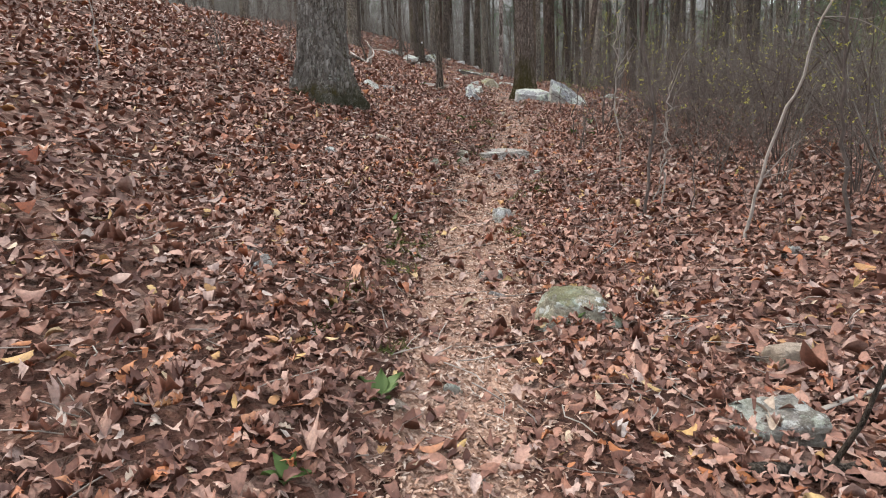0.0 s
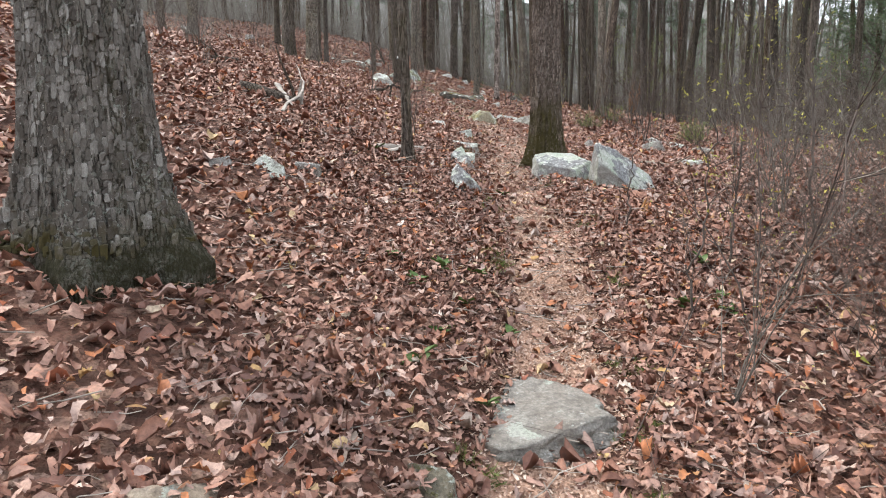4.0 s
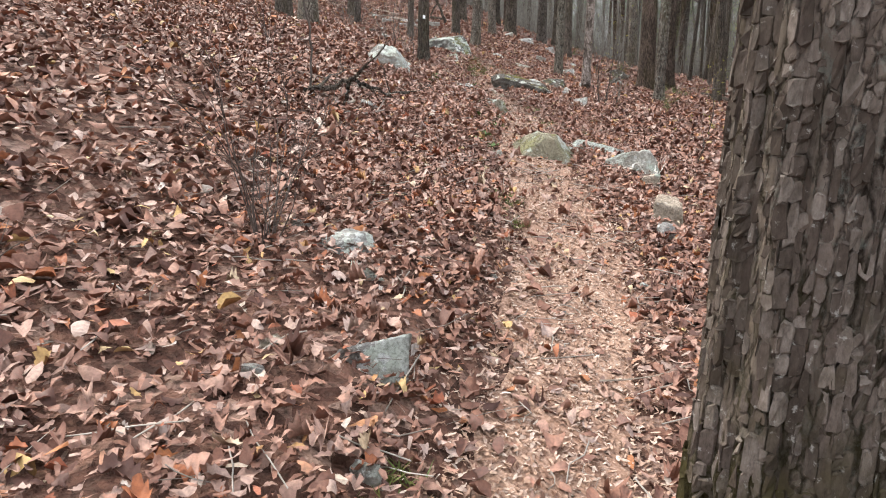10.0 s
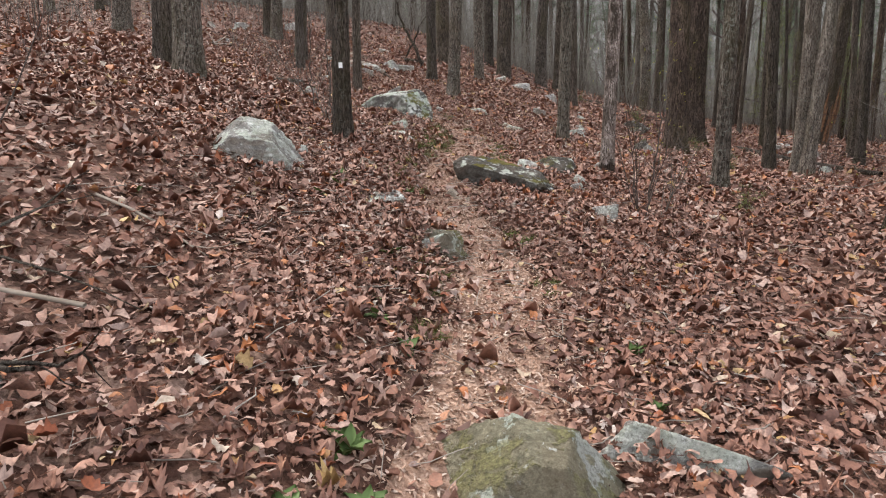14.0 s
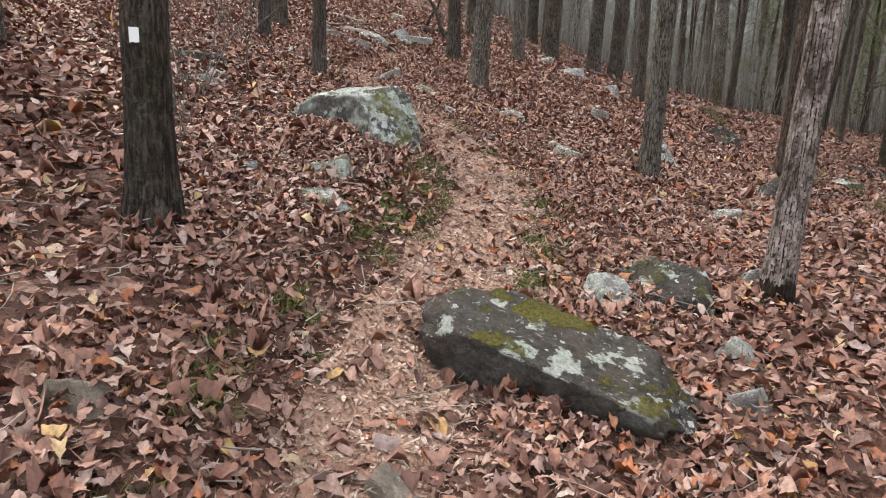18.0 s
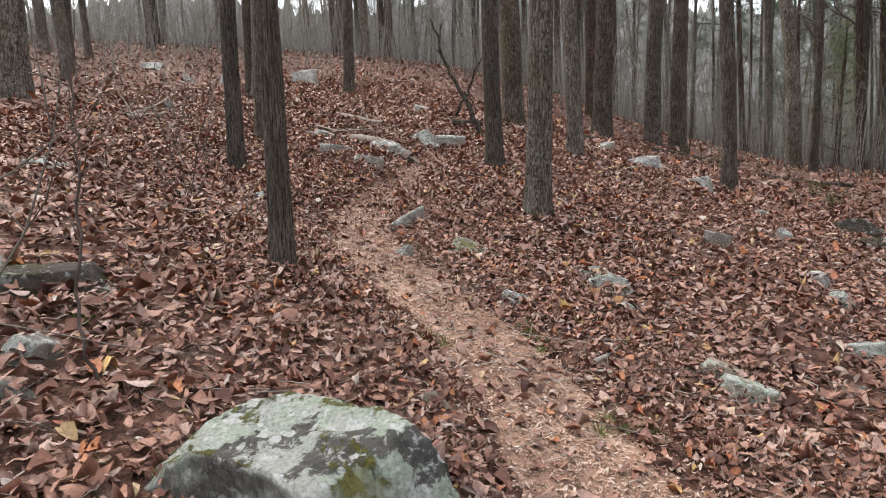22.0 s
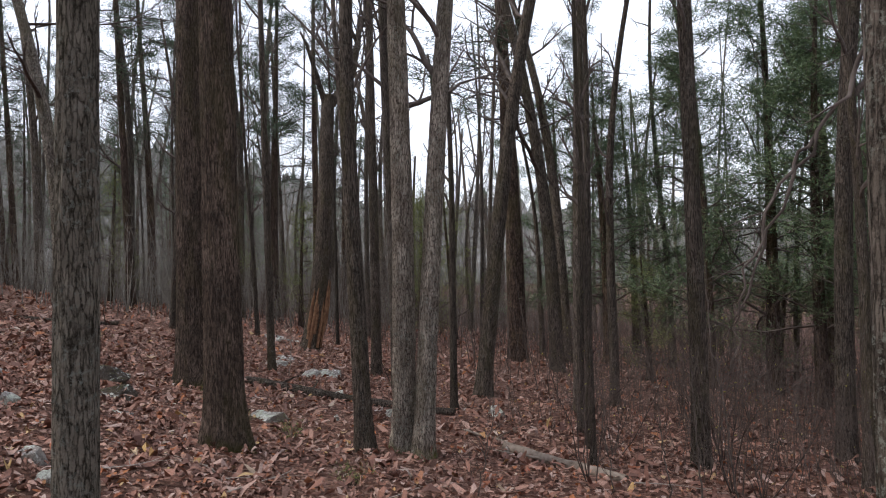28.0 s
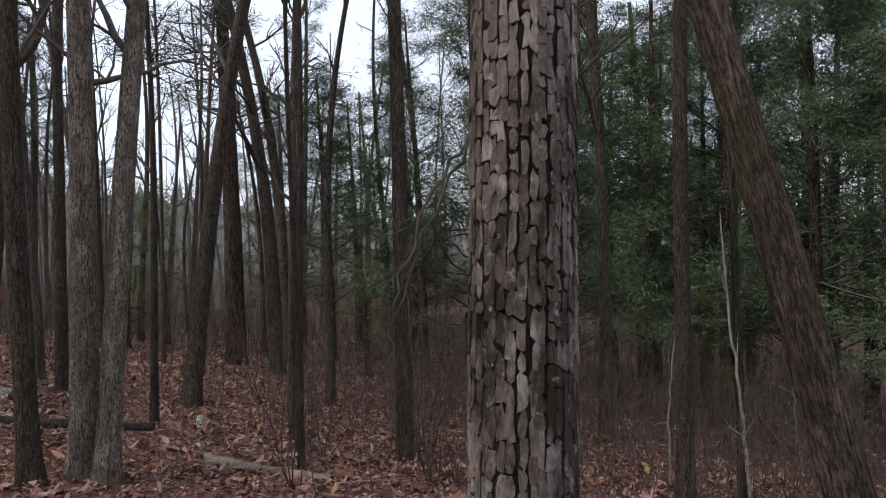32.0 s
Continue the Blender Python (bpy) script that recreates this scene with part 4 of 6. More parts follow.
def woods(n, x0, x1, y0, y1, mix, lo, hi, gap, seed_, clear=None):
    """Fills a stretch of the woods with trees at random, never closer together than the gap."""
    r = random.Random(seed_)
    done = []
    for tries in range(n * 12):
        if len(done) >= n:
            break
        x, y = r.uniform(x0, x1), r.uniform(y0, y1)
        if clear and clear(x, y):
            continue
        if any((x - a) ** 2 + (y - b) ** 2 < gap * gap for a, b in done):
            continue
        done.append((x, y))
        tree(x, y, r.uniform(lo, hi), r.choice(mix), r.uniform(-2.5, 2.5), r.uniform(0, 180), r.uniform(0.8, 1.15))


# the stand of trunks ahead, up the slope, down the slope and behind
woods(36, -14, 20, 49, 72, ["grey", "dark", "oak", "pine", "pine"], 0.15, 0.36, 1.6, 5)
woods(60, -30, 48, 72, 120, ["grey", "dark", "pine", "pine", "evergreen"], 0.2, 0.42, 2.2, 6)
woods(26, -34, -9, 14, 60, ["grey", "oak", "dark"], 0.2, 0.45, 3.0, 7, lambda x, y: x > -12 and y > 24)
woods(12, 7, 16, 38, 49, ["grey", "dark", "thin"], 0.1, 0.24, 1.6, 8)
woods(40, 18, 48, 34, 70, ["grey", "dark", "pine", "thin", "thin"], 0.14, 0.32, 2.0, 9)
woods(22, 8.5, 22, 8, 24, ["thin", "thin", "dark", "grey"], 0.1, 0.26, 1.3, 10)
woods(40, 20, 50, 2, 32, ["pine", "evergreen", "dark", "grey", "thin"], 0.22, 0.45, 2.4, 11)
woods(9, 4.6, 9, 3, 14, ["thin"], 0.05, 0.09, 1.4, 12)
woods(30, -30, 30, -34, -6, ["oak", "grey", "dark", "pine"], 0.25, 0.5, 3.0, 13, lambda x, y: abs(x) < 4)
woods(18, 55, 95, 10, 90, ["pine", "grey"], 0.4, 0.6, 4.0, 14)
woods(60, -34, 36, 50, 100, ["grey", "thin", "dark", "oak"], 0.12, 0.3, 1.5, 15)
woods(40, -40, -12, 2, 50, ["grey", "dark", "thin"], 0.18, 0.4, 2.0, 16)
woods(15, 12, 44, 50, 82, ["pine", "grey", "grey"], 0.28, 0.46, 2.2, 18)
woods(16, -24, 14, 50, 90, ["pine"], 0.3, 0.46, 2.2, 19)
# young evergreens lit through the gaps between the trunks
for x, y, q, tall in ((16.5, 44.5, 0.26, 0.9), (13.8, 48.5, 0.24, 0.8), (19.5, 46.0, 0.3, 1.0), (18.0, 36.0, 0.22, 0.6), (22.0, 34.0, 0.3, 0.7), (25.5, 38.0, 0.3, 0.9), (17.5, 26.5, 0.2, 0.55),
                      (22.5, 24.0, 0.28, 0.8), (26.0, 32.0, 0.3, 0.9), (12.0, 52.0, 0.3, 1.0), (21.0, 50.0, 0.3, 1.1), (9.0, 56.0, 0.3, 1.0), (16.0, 16.0, 0.22, 0.6), (12.5, 12.5, 0.2, 0.5), (10.0, 16.5, 0.16, 0.4)):
    tree(x, y, q, "cedar", 0, 90, tall)
# the dark evergreens down the slope
tree(20.5, 39.1, 0.4, "evergreen", 0, 90, 0.77)
tree(22.6, 36.8, 0.42, "evergreen", 0, 90, 0.85)
tree(18.9, 34.6, 0.34, "evergreen", 0, 90, 0.85)
tree(19.2, 31.8, 0.38, "evergreen", 0, 90, 0.91)
tree(22.4, 31.2, 0.44, "evergreen", 0, 90, 1.00)
tree(16.8, 29.6, 0.28, "evergreen", 0, 90, 0.69)
tree(18.6, 28.0, 0.36, "evergreen", 0, 90, 0.91)
tree(21.5, 26.2, 0.4, "evergreen", 0, 90, 0.95)
tree(18.2, 24.0, 0.34, "evergreen", 0, 90, 0.85)
tree(15.6, 22.4, 0.28, "evergreen", 0, 90, 0.69)
tree(20.5, 20.8, 0.38, "evergreen", 0, 90, 0.91)
tree(26.0, 41.5, 0.42, "evergreen", 0, 90, 0.85)
tree(27.0, 34.5, 0.44, "evergreen", 0, 90, 1.05)
tree(26.5, 29.0, 0.44, "evergreen", 0, 90, 1.05)
tree(25.0, 22.5, 0.42, "evergreen", 0, 90, 1.00)
tree(17.5, 18.2, 0.32, "evergreen", 0, 90, 0.80)
tree(23.5, 43.5, 0.4, "evergreen", 0, 90, 0.81)
for x, y, q, tall in ((20.2, 33.4, 0.40, 1.0), (19.8, 29.2, 0.40, 0.95), (23.8, 33.0, 0.44, 1.08), (19.6, 22.6, 0.40, 0.95), (30.0, 31.5, 0.46, 1.1), (21.5, 17.5, 0.4, 0.9), (32.0, 26.0, 0.46, 1.1), (18.6, 26.2, 0.38, 1.0), (20.2, 24.3, 0.42, 1.15), (16.6, 24.4, 0.32, 0.85), (22.5, 22.0, 0.42, 1.15)):
    tree(x, y, q, "evergreen", 0, 90, tall)
# pines whose open crowns show against the sky between the trunks
for x, y, q, tall in ((14.5, 52.0, 0.4, 0.85), (22.0, 58.0, 0.45, 0.9), (12.0, 60.0, 0.45, 0.9)):
    tree(x, y, q, "pine", 0, 90, tall)


# ---------------------------------------------------------------- rocks
def rock_mesh(w, d, h, r, mat, cuts=9, fine=3, planes=(), rough=1.0, bend=0.0, droop=0.0):
    """A stone cut by planes (each a normal and a distance in a unit ball), weathered by noise."""
    cut = [(Vector(n).normalized(), e) for n, e in planes]
    if not cut:
        n = Vector((r.normal(0, 0.3), r.normal(0, 0.3), 1)).normalized()
        cut.append((n, r.uniform(0.35, 0.6)))
        a0 = r.uniform(0, 6.283)
        for k in range(cuts):
            a = a0 + 6.283 * k / cuts + r.normal(0, 0.25)
            cut.append((Vector((math.cos(a), math.sin(a), r.uniform(-0.2, 0.9))).normalized(), r.uniform(0.45, 0.85)))
    bm = bmesh.new()
    bmesh.ops.create_icosphere(bm, subdivisions=fine, radius=1.0)
    o = Vector(r.uniform(-50, 50, 3))
    for v in bm.verts:
        u = v.co.normalized()
        q = 1.05
        for n, e in cut:
            c = u.dot(n)
            if c > 0.02:
                q = min(q, e / c)
        p = u * q
        p *= 1 + rough * (0.07 * noise.noise(p * 1.7 + o) + 0.05 * noise.noise(p * 4.5 + o) + 0.03 * noise.noise(p * 10 + o) + 0.015 * noise.noise(p * 22 + o))
        if fine > 4:
            p *= 1 - 0.05 * max(0.0, 0.5 - 4 * abs(noise.noise(p * 2.3 - o)))     # cracks
        v.co = p
    lo = [min(v.co[k] for v in bm.verts) for k in range(3)]
    hi = [max(v.co[k] for v in bm.verts) for k in range(3)]
    for v in bm.verts:
        x, y, z = v.co
        v.co = Vector(((x - (lo[0] + hi[0]) / 2) * w / (hi[0] - lo[0]), (y - (lo[1] + hi[1]) / 2) * d / (hi[1] - lo[1]), z * h / hi[2] if z > 0 else z * h * 0.7))
        if bend or droop:
            q = 2 * v.co.x / w
            v.co.y -= bend * q * q
            v.co.z -= droop * max(q, 0) ** 2
    me = bpy.data.meshes.new("stone")
    bm.to_mesh(me)
    bm.free()
    me.materials.append(mat)
    me.polygons.foreach_set("use_smooth", np.full(len(me.polygons), True))
    return me


def stone(x, y, w, d, h, turn=0.0, look_="grey", name="stone", label="", tilt=0.0, side=0.0, cuts=6, fine=4, sink=0.04, planes=(), rough=1.0, bend=0.0, droop=0.0):
    r = seed()
    if name == "stone":
        w, d, h = w * 1.2, d * 1.15, h * 0.72
    ob = new(name, rock_mesh(w, d, h + sink, r, ROCKS[look_], cuts, (6 if w > 0.6 else 5) if name != "stone" else (5 if w > 0.28 else 4), planes, 0.7 if name == "stone" and rough == 1.0 else rough, bend, droop))
    if name == "stone":
        tilt, side, turn = tilt + r.normal(0, 6), side + r.normal(0, 6), turn + r.normal(0, 18)
    ob.matrix_basis = pose(x, y, gz(x, y) - sink, tilt, side, turn)
    words = {"grey": "weathered grey stone half buried in fallen leaves", "lichen": "grey stone with pale green lichen among leaves",
             "moss": "stone with patches of green moss beside trail", "tan": "tan sandstone lump lying among fallen leaves", "boulder": "lichen-crusted boulder with moss on its crown",
             "dark": "dark mossy rock half sunk in the ground", "slab": "flat grey trodden stone", "blue": "blue-grey stone with pale lichen", "mustard": "stone under a yellow-green crust", "pale": "pale stone with a thin green film among leaves", "white": "small whitish stone lying among fallen leaves", "ledge": "dark ledge rock with pale lichen"}
    tagged(ob, label or words[look_], "rock", "loose stones" if name == "stone" else "")
    return ob


stone(0.40, 5.25, 0.20, 0.15, 0.07, -4, "tan")
stone(0.20, 3.95, 0.17, 0.13, 0.08, -3, "lichen")
stone(0.21, 3.67, 0.16, 0.12, 0.05, -3, "grey")
stone(-0.05, 2.51, 0.10, 0.07, 0.05, 1, "grey")
stone(-0.25, 2.30, 0.09, 0.07, 0.05, 6, "tan")
stone(0.03, 1.97, 0.08, 0.06, 0.03, -1, "lichen")
stone(-0.11, 5.42, 0.15, 0.12, 0.04, 5, "tan")
stone(0.01, 5.65, 0.17, 0.08, 0.04, 2, "lichen")
stone(0.86, 6.70, 0.20, 0.15, 0.05, -10, "grey")
stone(0.39, 6.67, 0.20, 0.15, 0.07, -4, "grey")
stone(0.06, 7.06, 0.22, 0.16, 0.07, 1, "tan")
stone(-2.37, 8.70, 0.27, 0.20, 0.12, 23, "grey")
stone(-1.29, 10.53, 0.33, 0.25, 0.15, 15, "lichen")
stone(-1.60, 10.29, 0.25, 0.19, 0.10, 19, "grey")
stone(-1.02, 10.92, 0.22, 0.16, 0.11, 11, "grey")
stone(0.73, 10.75, 0.16, 0.12, 0.07, -3, "tan")
stone(-0.67, 12.32, 0.12, 0.09, 0.07, 19, "lichen")
stone(0.06, 14.38, 0.12, 0.09, 0.03, 17, "tan")
stone(0.08, 15.36, 0.36, 0.27, 0.12, 24, "lichen")
stone(1.16, 15.54, 0.16, 0.10, 0.04, -8, "grey")
stone(0.78, 16.32, 0.10, 0.07, 0.04, 2, "tan")
stone(0.79, 15.61, 0.07, 0.06, 0.06, 2, "lichen")
stone(1.61, 16.12, 0.09, 0.07, 0.04, -16, "grey")
stone(1.63, 19.62, 0.63, 0.22, 0.14, -9, "lichen")
stone(0.56, 18.75, 0.21, 0.08, 0.05, 10, "tan")
stone(-0.77, 18.45, 0.09, 0.06, 0.06, 37, "lichen")
stone(1.44, 24.22, 0.20, 0.15, 0.14, -3, "grey")
stone(0.43, 22.95, 0.10, 0.07, 0.02, 5, "tan")
stone(0.31, 20.77, 0.11, 0.08, 0.04, 14, "lichen")
stone(-3.21, 27.60, 0.46, 0.27, 0.10, 45, "lichen")
stone(-2.96, 29.95, 0.15, 0.11, 0.10, 28, "grey")
stone(-5.09, 30.10, 0.36, 0.27, 0.12, 42, "lichen")
stone(2.82, 29.37, 0.51, 0.38, 0.23, -32, "lichen")
stone(8.86, 38.83, 0.73, 0.42, 0.16, -31, "lichen")
stone(8.34, 40.07, 0.56, 0.42, 0.15, -28, "lichen")
stone(9.85, 34.30, 0.36, 0.27, 0.26, -46, "lichen")
stone(8.02, 35.05, 0.41, 0.31, 0.19, -37, "lichen")

stone(0.95, 24.94, 0.35, 0.22, 0.17, -4, "lichen")
stone(1.26, 25.28, 0.60, 0.37, 0.17, -7, "dark")
stone(1.45, 24.65, 0.22, 0.14, 0.15, -11, "white")
stone(1.77, 25.73, 0.22, 0.14, 0.16, -12, "lichen")
stone(1.98, 27.59, 0.30, 0.19, 0.19, -11, "grey")
stone(0.29, 23.27, 0.18, 0.11, 0.11, 8, "tan")
stone(0.43, 23.23, 0.13, 0.08, 0.07, 5, "tan")
stone(0.55, 23.65, 0.13, 0.08, 0.05, 2, "tan")
stone(0.81, 23.08, 0.10, 0.06, 0.06, -3, "tan")
stone(1.60, 23.23, 0.32, 0.20, 0.21, -20, "grey")
stone(-0.13, 22.08, 0.35, 0.22, 0.07, 28, "lichen")
stone(-0.46, 23.03, 0.20, 0.13, 0.12, 25, "tan")
stone(-1.07, 23.08, 0.16, 0.10, 0.12, 35, "lichen")
stone(-0.54, 24.86, 0.30, 0.19, 0.11, 16, "moss")
stone(1.45, 27.39, 0.20, 0.13, 0.12, -7, "grey")
stone(-0.10, 30.01, 0.32, 0.20, 0.16, 5, "lichen")
stone(0.55, 28.84, 0.25, 0.15, 0.13, 1, "tan")
stone(-0.14, 22.59, 0.13, 0.08, 0.05, 22, "tan")
stone(3.55, 36.62, 0.80, 0.50, 0.30, -10, "dark")
stone(-1.99, 30.85, 0.47, 0.29, 0.19, 20, "lichen")
stone(-1.72, 30.10, 0.24, 0.15, 0.13, 20, "lichen")
stone(-1.18, 30.26, 0.51, 0.32, 0.18, 14, "moss")
stone(-0.68, 29.33, 0.20, 0.12, 0.14, 10, "lichen")
stone(-0.14, 30.13, 0.41, 0.26, 0.15, 2, "lichen")
stone(0.03, 29.65, 0.22, 0.14, 0.09, 0, "grey")
stone(0.59, 28.62, 0.33, 0.20, 0.13, -9, "pale")
stone(0.99, 32.52, 0.32, 0.20, 0.23, -7, "grey")
stone(1.96, 33.95, 0.24, 0.15, 0.19, -12, "grey")
stone(3.40, 35.47, 0.75, 0.47, 0.21, -18, "dark")
stone(1.84, 32.05, 0.26, 0.16, 0.15, -15, "grey")
stone(1.88, 31.37, 0.24, 0.15, 0.17, -17, "grey")
stone(1.62, 29.85, 0.49, 0.30, 0.16, -19, "lichen")
stone(1.22, 28.98, 0.19, 0.12, 0.07, -18, "moss")
stone(-0.81, 27.61, 0.15, 0.09, 0.08, 21, "tan")
stone(-3.15, 30.38, 0.14, 0.09, 0.09, 32, "lichen")
stone(-2.92, 35.05, 0.49, 0.31, 0.23, 17, "lichen")
stone(-2.58, 35.62, 0.54, 0.34, 0.24, 14, "lichen")
stone(1.24, 36.18, 0.42, 0.27, 0.25, -6, "grey")
stone(0.46, 36.84, 0.58, 0.36, 0.25, -2, "grey")
stone(-10.20, 40.02, 0.35, 0.22, 0.27, 35, "white")
stone(-3.78, 38.19, 0.30, 0.19, 0.20, 17, "white")
stone(-9.33, 40.42, 0.51, 0.32, 0.33, 32, "lichen")
stone(-7.82, 41.56, 0.74, 0.46, 0.50, 26, "grey")
stone(0.41, 13.31, 0.38, 0.24, 0.12, 17, "lichen")
stone(0.40, 14.43, 0.28, 0.18, 0.12, 12, "lichen")
stone(0.55, 13.92, 0.09, 0.06, 0.07, 10, "lichen")
stone(0.04, 12.87, 0.15, 0.09, 0.06, 30, "grey")
stone(0.35, 12.53, 0.27, 0.17, 0.09, 26, "lichen")
stone(-0.10, 12.63, 0.15, 0.10, 0.08, 37, "grey")
stone(0.12, 14.19, 0.12, 0.07, 0.05, 17, "grey")
stone(0.27, 15.06, 0.17, 0.11, 0.10, 11, "lichen")
stone(-0.16, 15.49, 0.12, 0.08, 0.09, 16, "grey")
stone(2.41, 15.80, 0.23, 0.14, 0.17, -16, "grey")
stone(4.37, 18.55, 0.37, 0.23, 0.17, -24, "lichen")
stone(3.86, 16.91, 0.45, 0.28, 0.24, -25, "grey")
stone(4.64, 18.16, 0.51, 0.32, 0.15, -27, "lichen")
stone(2.67, 14.91, 0.15, 0.09, 0.09, -22, "grey")
stone(3.07, 14.42, 0.44, 0.28, 0.09, -30, "tan")
stone(2.11, 15.15, 0.10, 0.06, 0.07, -14, "grey")
stone(4.84, 17.29, 0.40, 0.25, 0.19, -31, "grey")
stone(0.70, 12.83, 0.08, 0.05, 0.05, 12, "tan")
stone(-0.67, 6.88, 0.31, 0.20, 0.10, 16, "tan")
stone(-1.11, 5.96, 0.27, 0.17, 0.09, 32, "lichen")
stone(-0.19, 6.38, 0.14, 0.09, 0.11, 8, "pale")
stone(0.05, 7.27, 0.25, 0.16, 0.09, 2, "moss")
stone(0.81, 6.50, 0.23, 0.14, 0.07, -13, "white")
stone(1.38, 2.72, 0.21, 0.13, 0.14, -27, "tan")
stone(1.07, 2.25, 0.34, 0.21, 0.13, -25, "lichen")
stone(-0.91, 3.01, 0.16, 0.10, 0.09, 17, "grey")
stone(2.07, 4.13, 0.17, 0.11, 0.11, -27, "grey")
stone(1.98, 18.50, 0.21, 0.13, 0.16, -21, "tan")
stone(-0.68, 18.97, 0.17, 0.11, 0.13, 31, "grey")
stone(-0.13, 21.93, 0.22, 0.13, 0.09, 19, "white")
stone(-0.66, 25.24, 0.30, 0.19, 0.10, 32, "pale")
stone(-2.86, 27.70, 0.55, 0.34, 0.20, 45, "dark")
stone(-2.34, 27.05, 0.28, 0.17, 0.12, 47, "lichen")
stone(-2.26, 26.74, 0.38, 0.23, 0.11, 40, "lichen")
stone(3.17, 29.10, 0.23, 0.16, 0.09, -36, "grey")
stone(-0.26, 38.20, 0.45, 0.31, 0.22, 3, "grey")
stone(-1.12, 25.10, 0.21, 0.14, 0.05, 38, "lichen")

# the larger rocks beside the trail
stone(0.42, 7.95, 0.94, 0.80, 0.035, 8, "slab", "flat_slab", "flat grey stone slab set into the trail", 3, 0, planes=[((0, 0.02, 1), 0.34), ((1, 0.1, 0.2), 0.85), ((-0.9, -0.5, 0.2), 0.8), ((-0.6, 0.8, 0.2), 0.85), ((0.5, -0.9, 0.3), 0.8), ((0.7, 0.7, 0.3), 0.85)])
stone(0.58, 3.20, 0.52, 0.30, 0.13, -8, "pale", "boulder", "long pale mossy stone beside the trail", planes=[((0.1, -0.2, 1), 0.6), ((-1, -0.2, 0.5), 0.75), ((1, 0, 0.8), 0.7), ((0, -1, 0.6), 0.7)])
stone(1.49, 12.58, 0.80, 0.62, 0.26, -14, "blue", "boulder", "broad flat-topped grey boulder at the tree foot", planes=[((0.12, -0.22, 1), 0.52), ((-1, -0.25, 0.15), 0.78), ((-0.2, -1, 0.25), 0.75), ((1, -0.5, 0.5), 0.75), ((0.8, 0.7, 0.2), 0.8), ((-0.6, 0.8, 0.1), 0.85)], rough=0.35)
stone(2.04, 12.19, 0.78, 0.62, 0.48, -8, "blue", "boulder", "wedge-shaped lichen-crusted boulder beside the trail", planes=[((0.55, -0.30, 0.8), 0.42), ((-1, -0.1, 0.12), 0.62), ((-0.1, -1, 0.05), 0.68), ((1, 0.1, 0.1), 0.85), ((0.1, 1, 0.3), 0.8), ((-0.6, 0.75, 0.5), 0.8)], rough=0.35)
stone(0.34, 11.20, 0.30, 0.26, 0.22, 20, "blue", "boulder", "upright angular grey stone beside the trail", planes=[((0.5, -0.2, 0.85), 0.55), ((-0.5, -0.4, 0.8), 0.62), ((0, -1, 0.1), 0.7), ((1, 0, 0.2), 0.7), ((-1, 0.2, 0.1), 0.75), ((0, 1, 0.2), 0.8)])
stone(0.38, 12.28, 0.28, 0.26, 0.20, 25, "blue", "boulder", "angular grey stone on the trail bank", planes=[((0.6, -0.3, 0.7), 0.6), ((-0.3, -0.4, 0.9), 0.55), ((-1, 0, 0.1), 0.7), ((0, -1, 0.2), 0.75)])
stone(1.02, 19.30, 0.98, 0.48, 0.25, -4, "mustard", "boulder", "peaked yellow-lichened rock beside the trail", planes=[((-0.55, -0.25, 0.8), 0.42), ((0.75, -0.1, 0.65), 0.5), ((0.05, -1, 0.45), 0.5), ((0.1, 1, 0.4), 0.7), ((-1, 0.1, 0), 0.95), ((0.2, -0.1, 1), 0.5)], rough=0.7)
stone(1.92, 18.98, 0.68, 0.48, 0.23, -17, "white", "boulder", "whitish broken rock under bare twigs", rough=1.5)
stone(-1.30, 22.50, 0.94, 0.58, 0.31, 28, "lichen", "boulder", "pale lichen-covered boulder on the upper bank", planes=[((0.15, -0.35, 0.95), 0.6), ((-0.75, -0.1, 0.75), 0.68), ((0.9, -0.3, 0.55), 0.62), ((0, -1, 0.25), 0.7), ((0.1, 1, 0.3), 0.8)], rough=0.8)
stone(0.68, 24.10, 1.10, 0.54, 0.25, -12, "ledge", "boulder", "dark overhanging ledge rock with mossy top", planes=[((0.40, -0.12, 0.92), 0.5), ((-1, -0.2, -0.15), 0.72), ((-0.1, -1, -0.28), 0.6), ((1, 0, 0.5), 0.8), ((0, 1, 0.2), 0.8)], rough=0.8)
stone(1.12, 24.12, 0.42, 0.26, 0.11, -25, "dark", "boulder", "low dark lichened rock beside the ledge")
stone(-0.97, 26.66, 1.36, 0.60, 0.32, -25, "boulder", "boulder", "long whale-backed boulder crusted with lichen and moss", planes=[((-0.1, -0.1, 1), 0.62), ((0.85, -0.1, 0.6), 0.78), ((-0.7, -0.2, 0.75), 0.74), ((0, -1, 0.2), 0.7), ((-0.05, 1, 0.4), 0.74), ((1, 0, -0.05), 0.92)], rough=1.0, bend=0.16, droop=0.05, sink=0.07)
stone(0.36, 21.65, 0.42, 0.30, 0.09, 20, "moss", "boulder", "low flat mossy stone at the trail edge")
stone(1.94, 17.39, 0.26, 0.22, 0.20, -16, "tan", "boulder", "blocky tan stone standing among leaves", planes=[((0.1, -0.1, 1), 0.7), ((-1, -0.1, 0.2), 0.7), ((0, -1, 0.1), 0.7), ((1, 0.2, 0.2), 0.7), ((0, 1, 0), 0.8)])
stone(2.75, 29.35, 0.52, 0.36, 0.24, -40, "dark", "boulder", "dark grey lichened boulder on the slope")
stone(8.17, 32.40, 0.13, 0.10, 0.10, 20, "white", label="small whitish stone lying on the lower slope")
stone(-13.44, 42.94, 0.94, 0.66, 0.33, -15, "lichen")
stone(-7.47, 35.22, 0.35, 0.25, 0.12, -10, "grey")
stone(-2.59, 38.45, 0.44, 0.31, 0.15, -30, "grey")
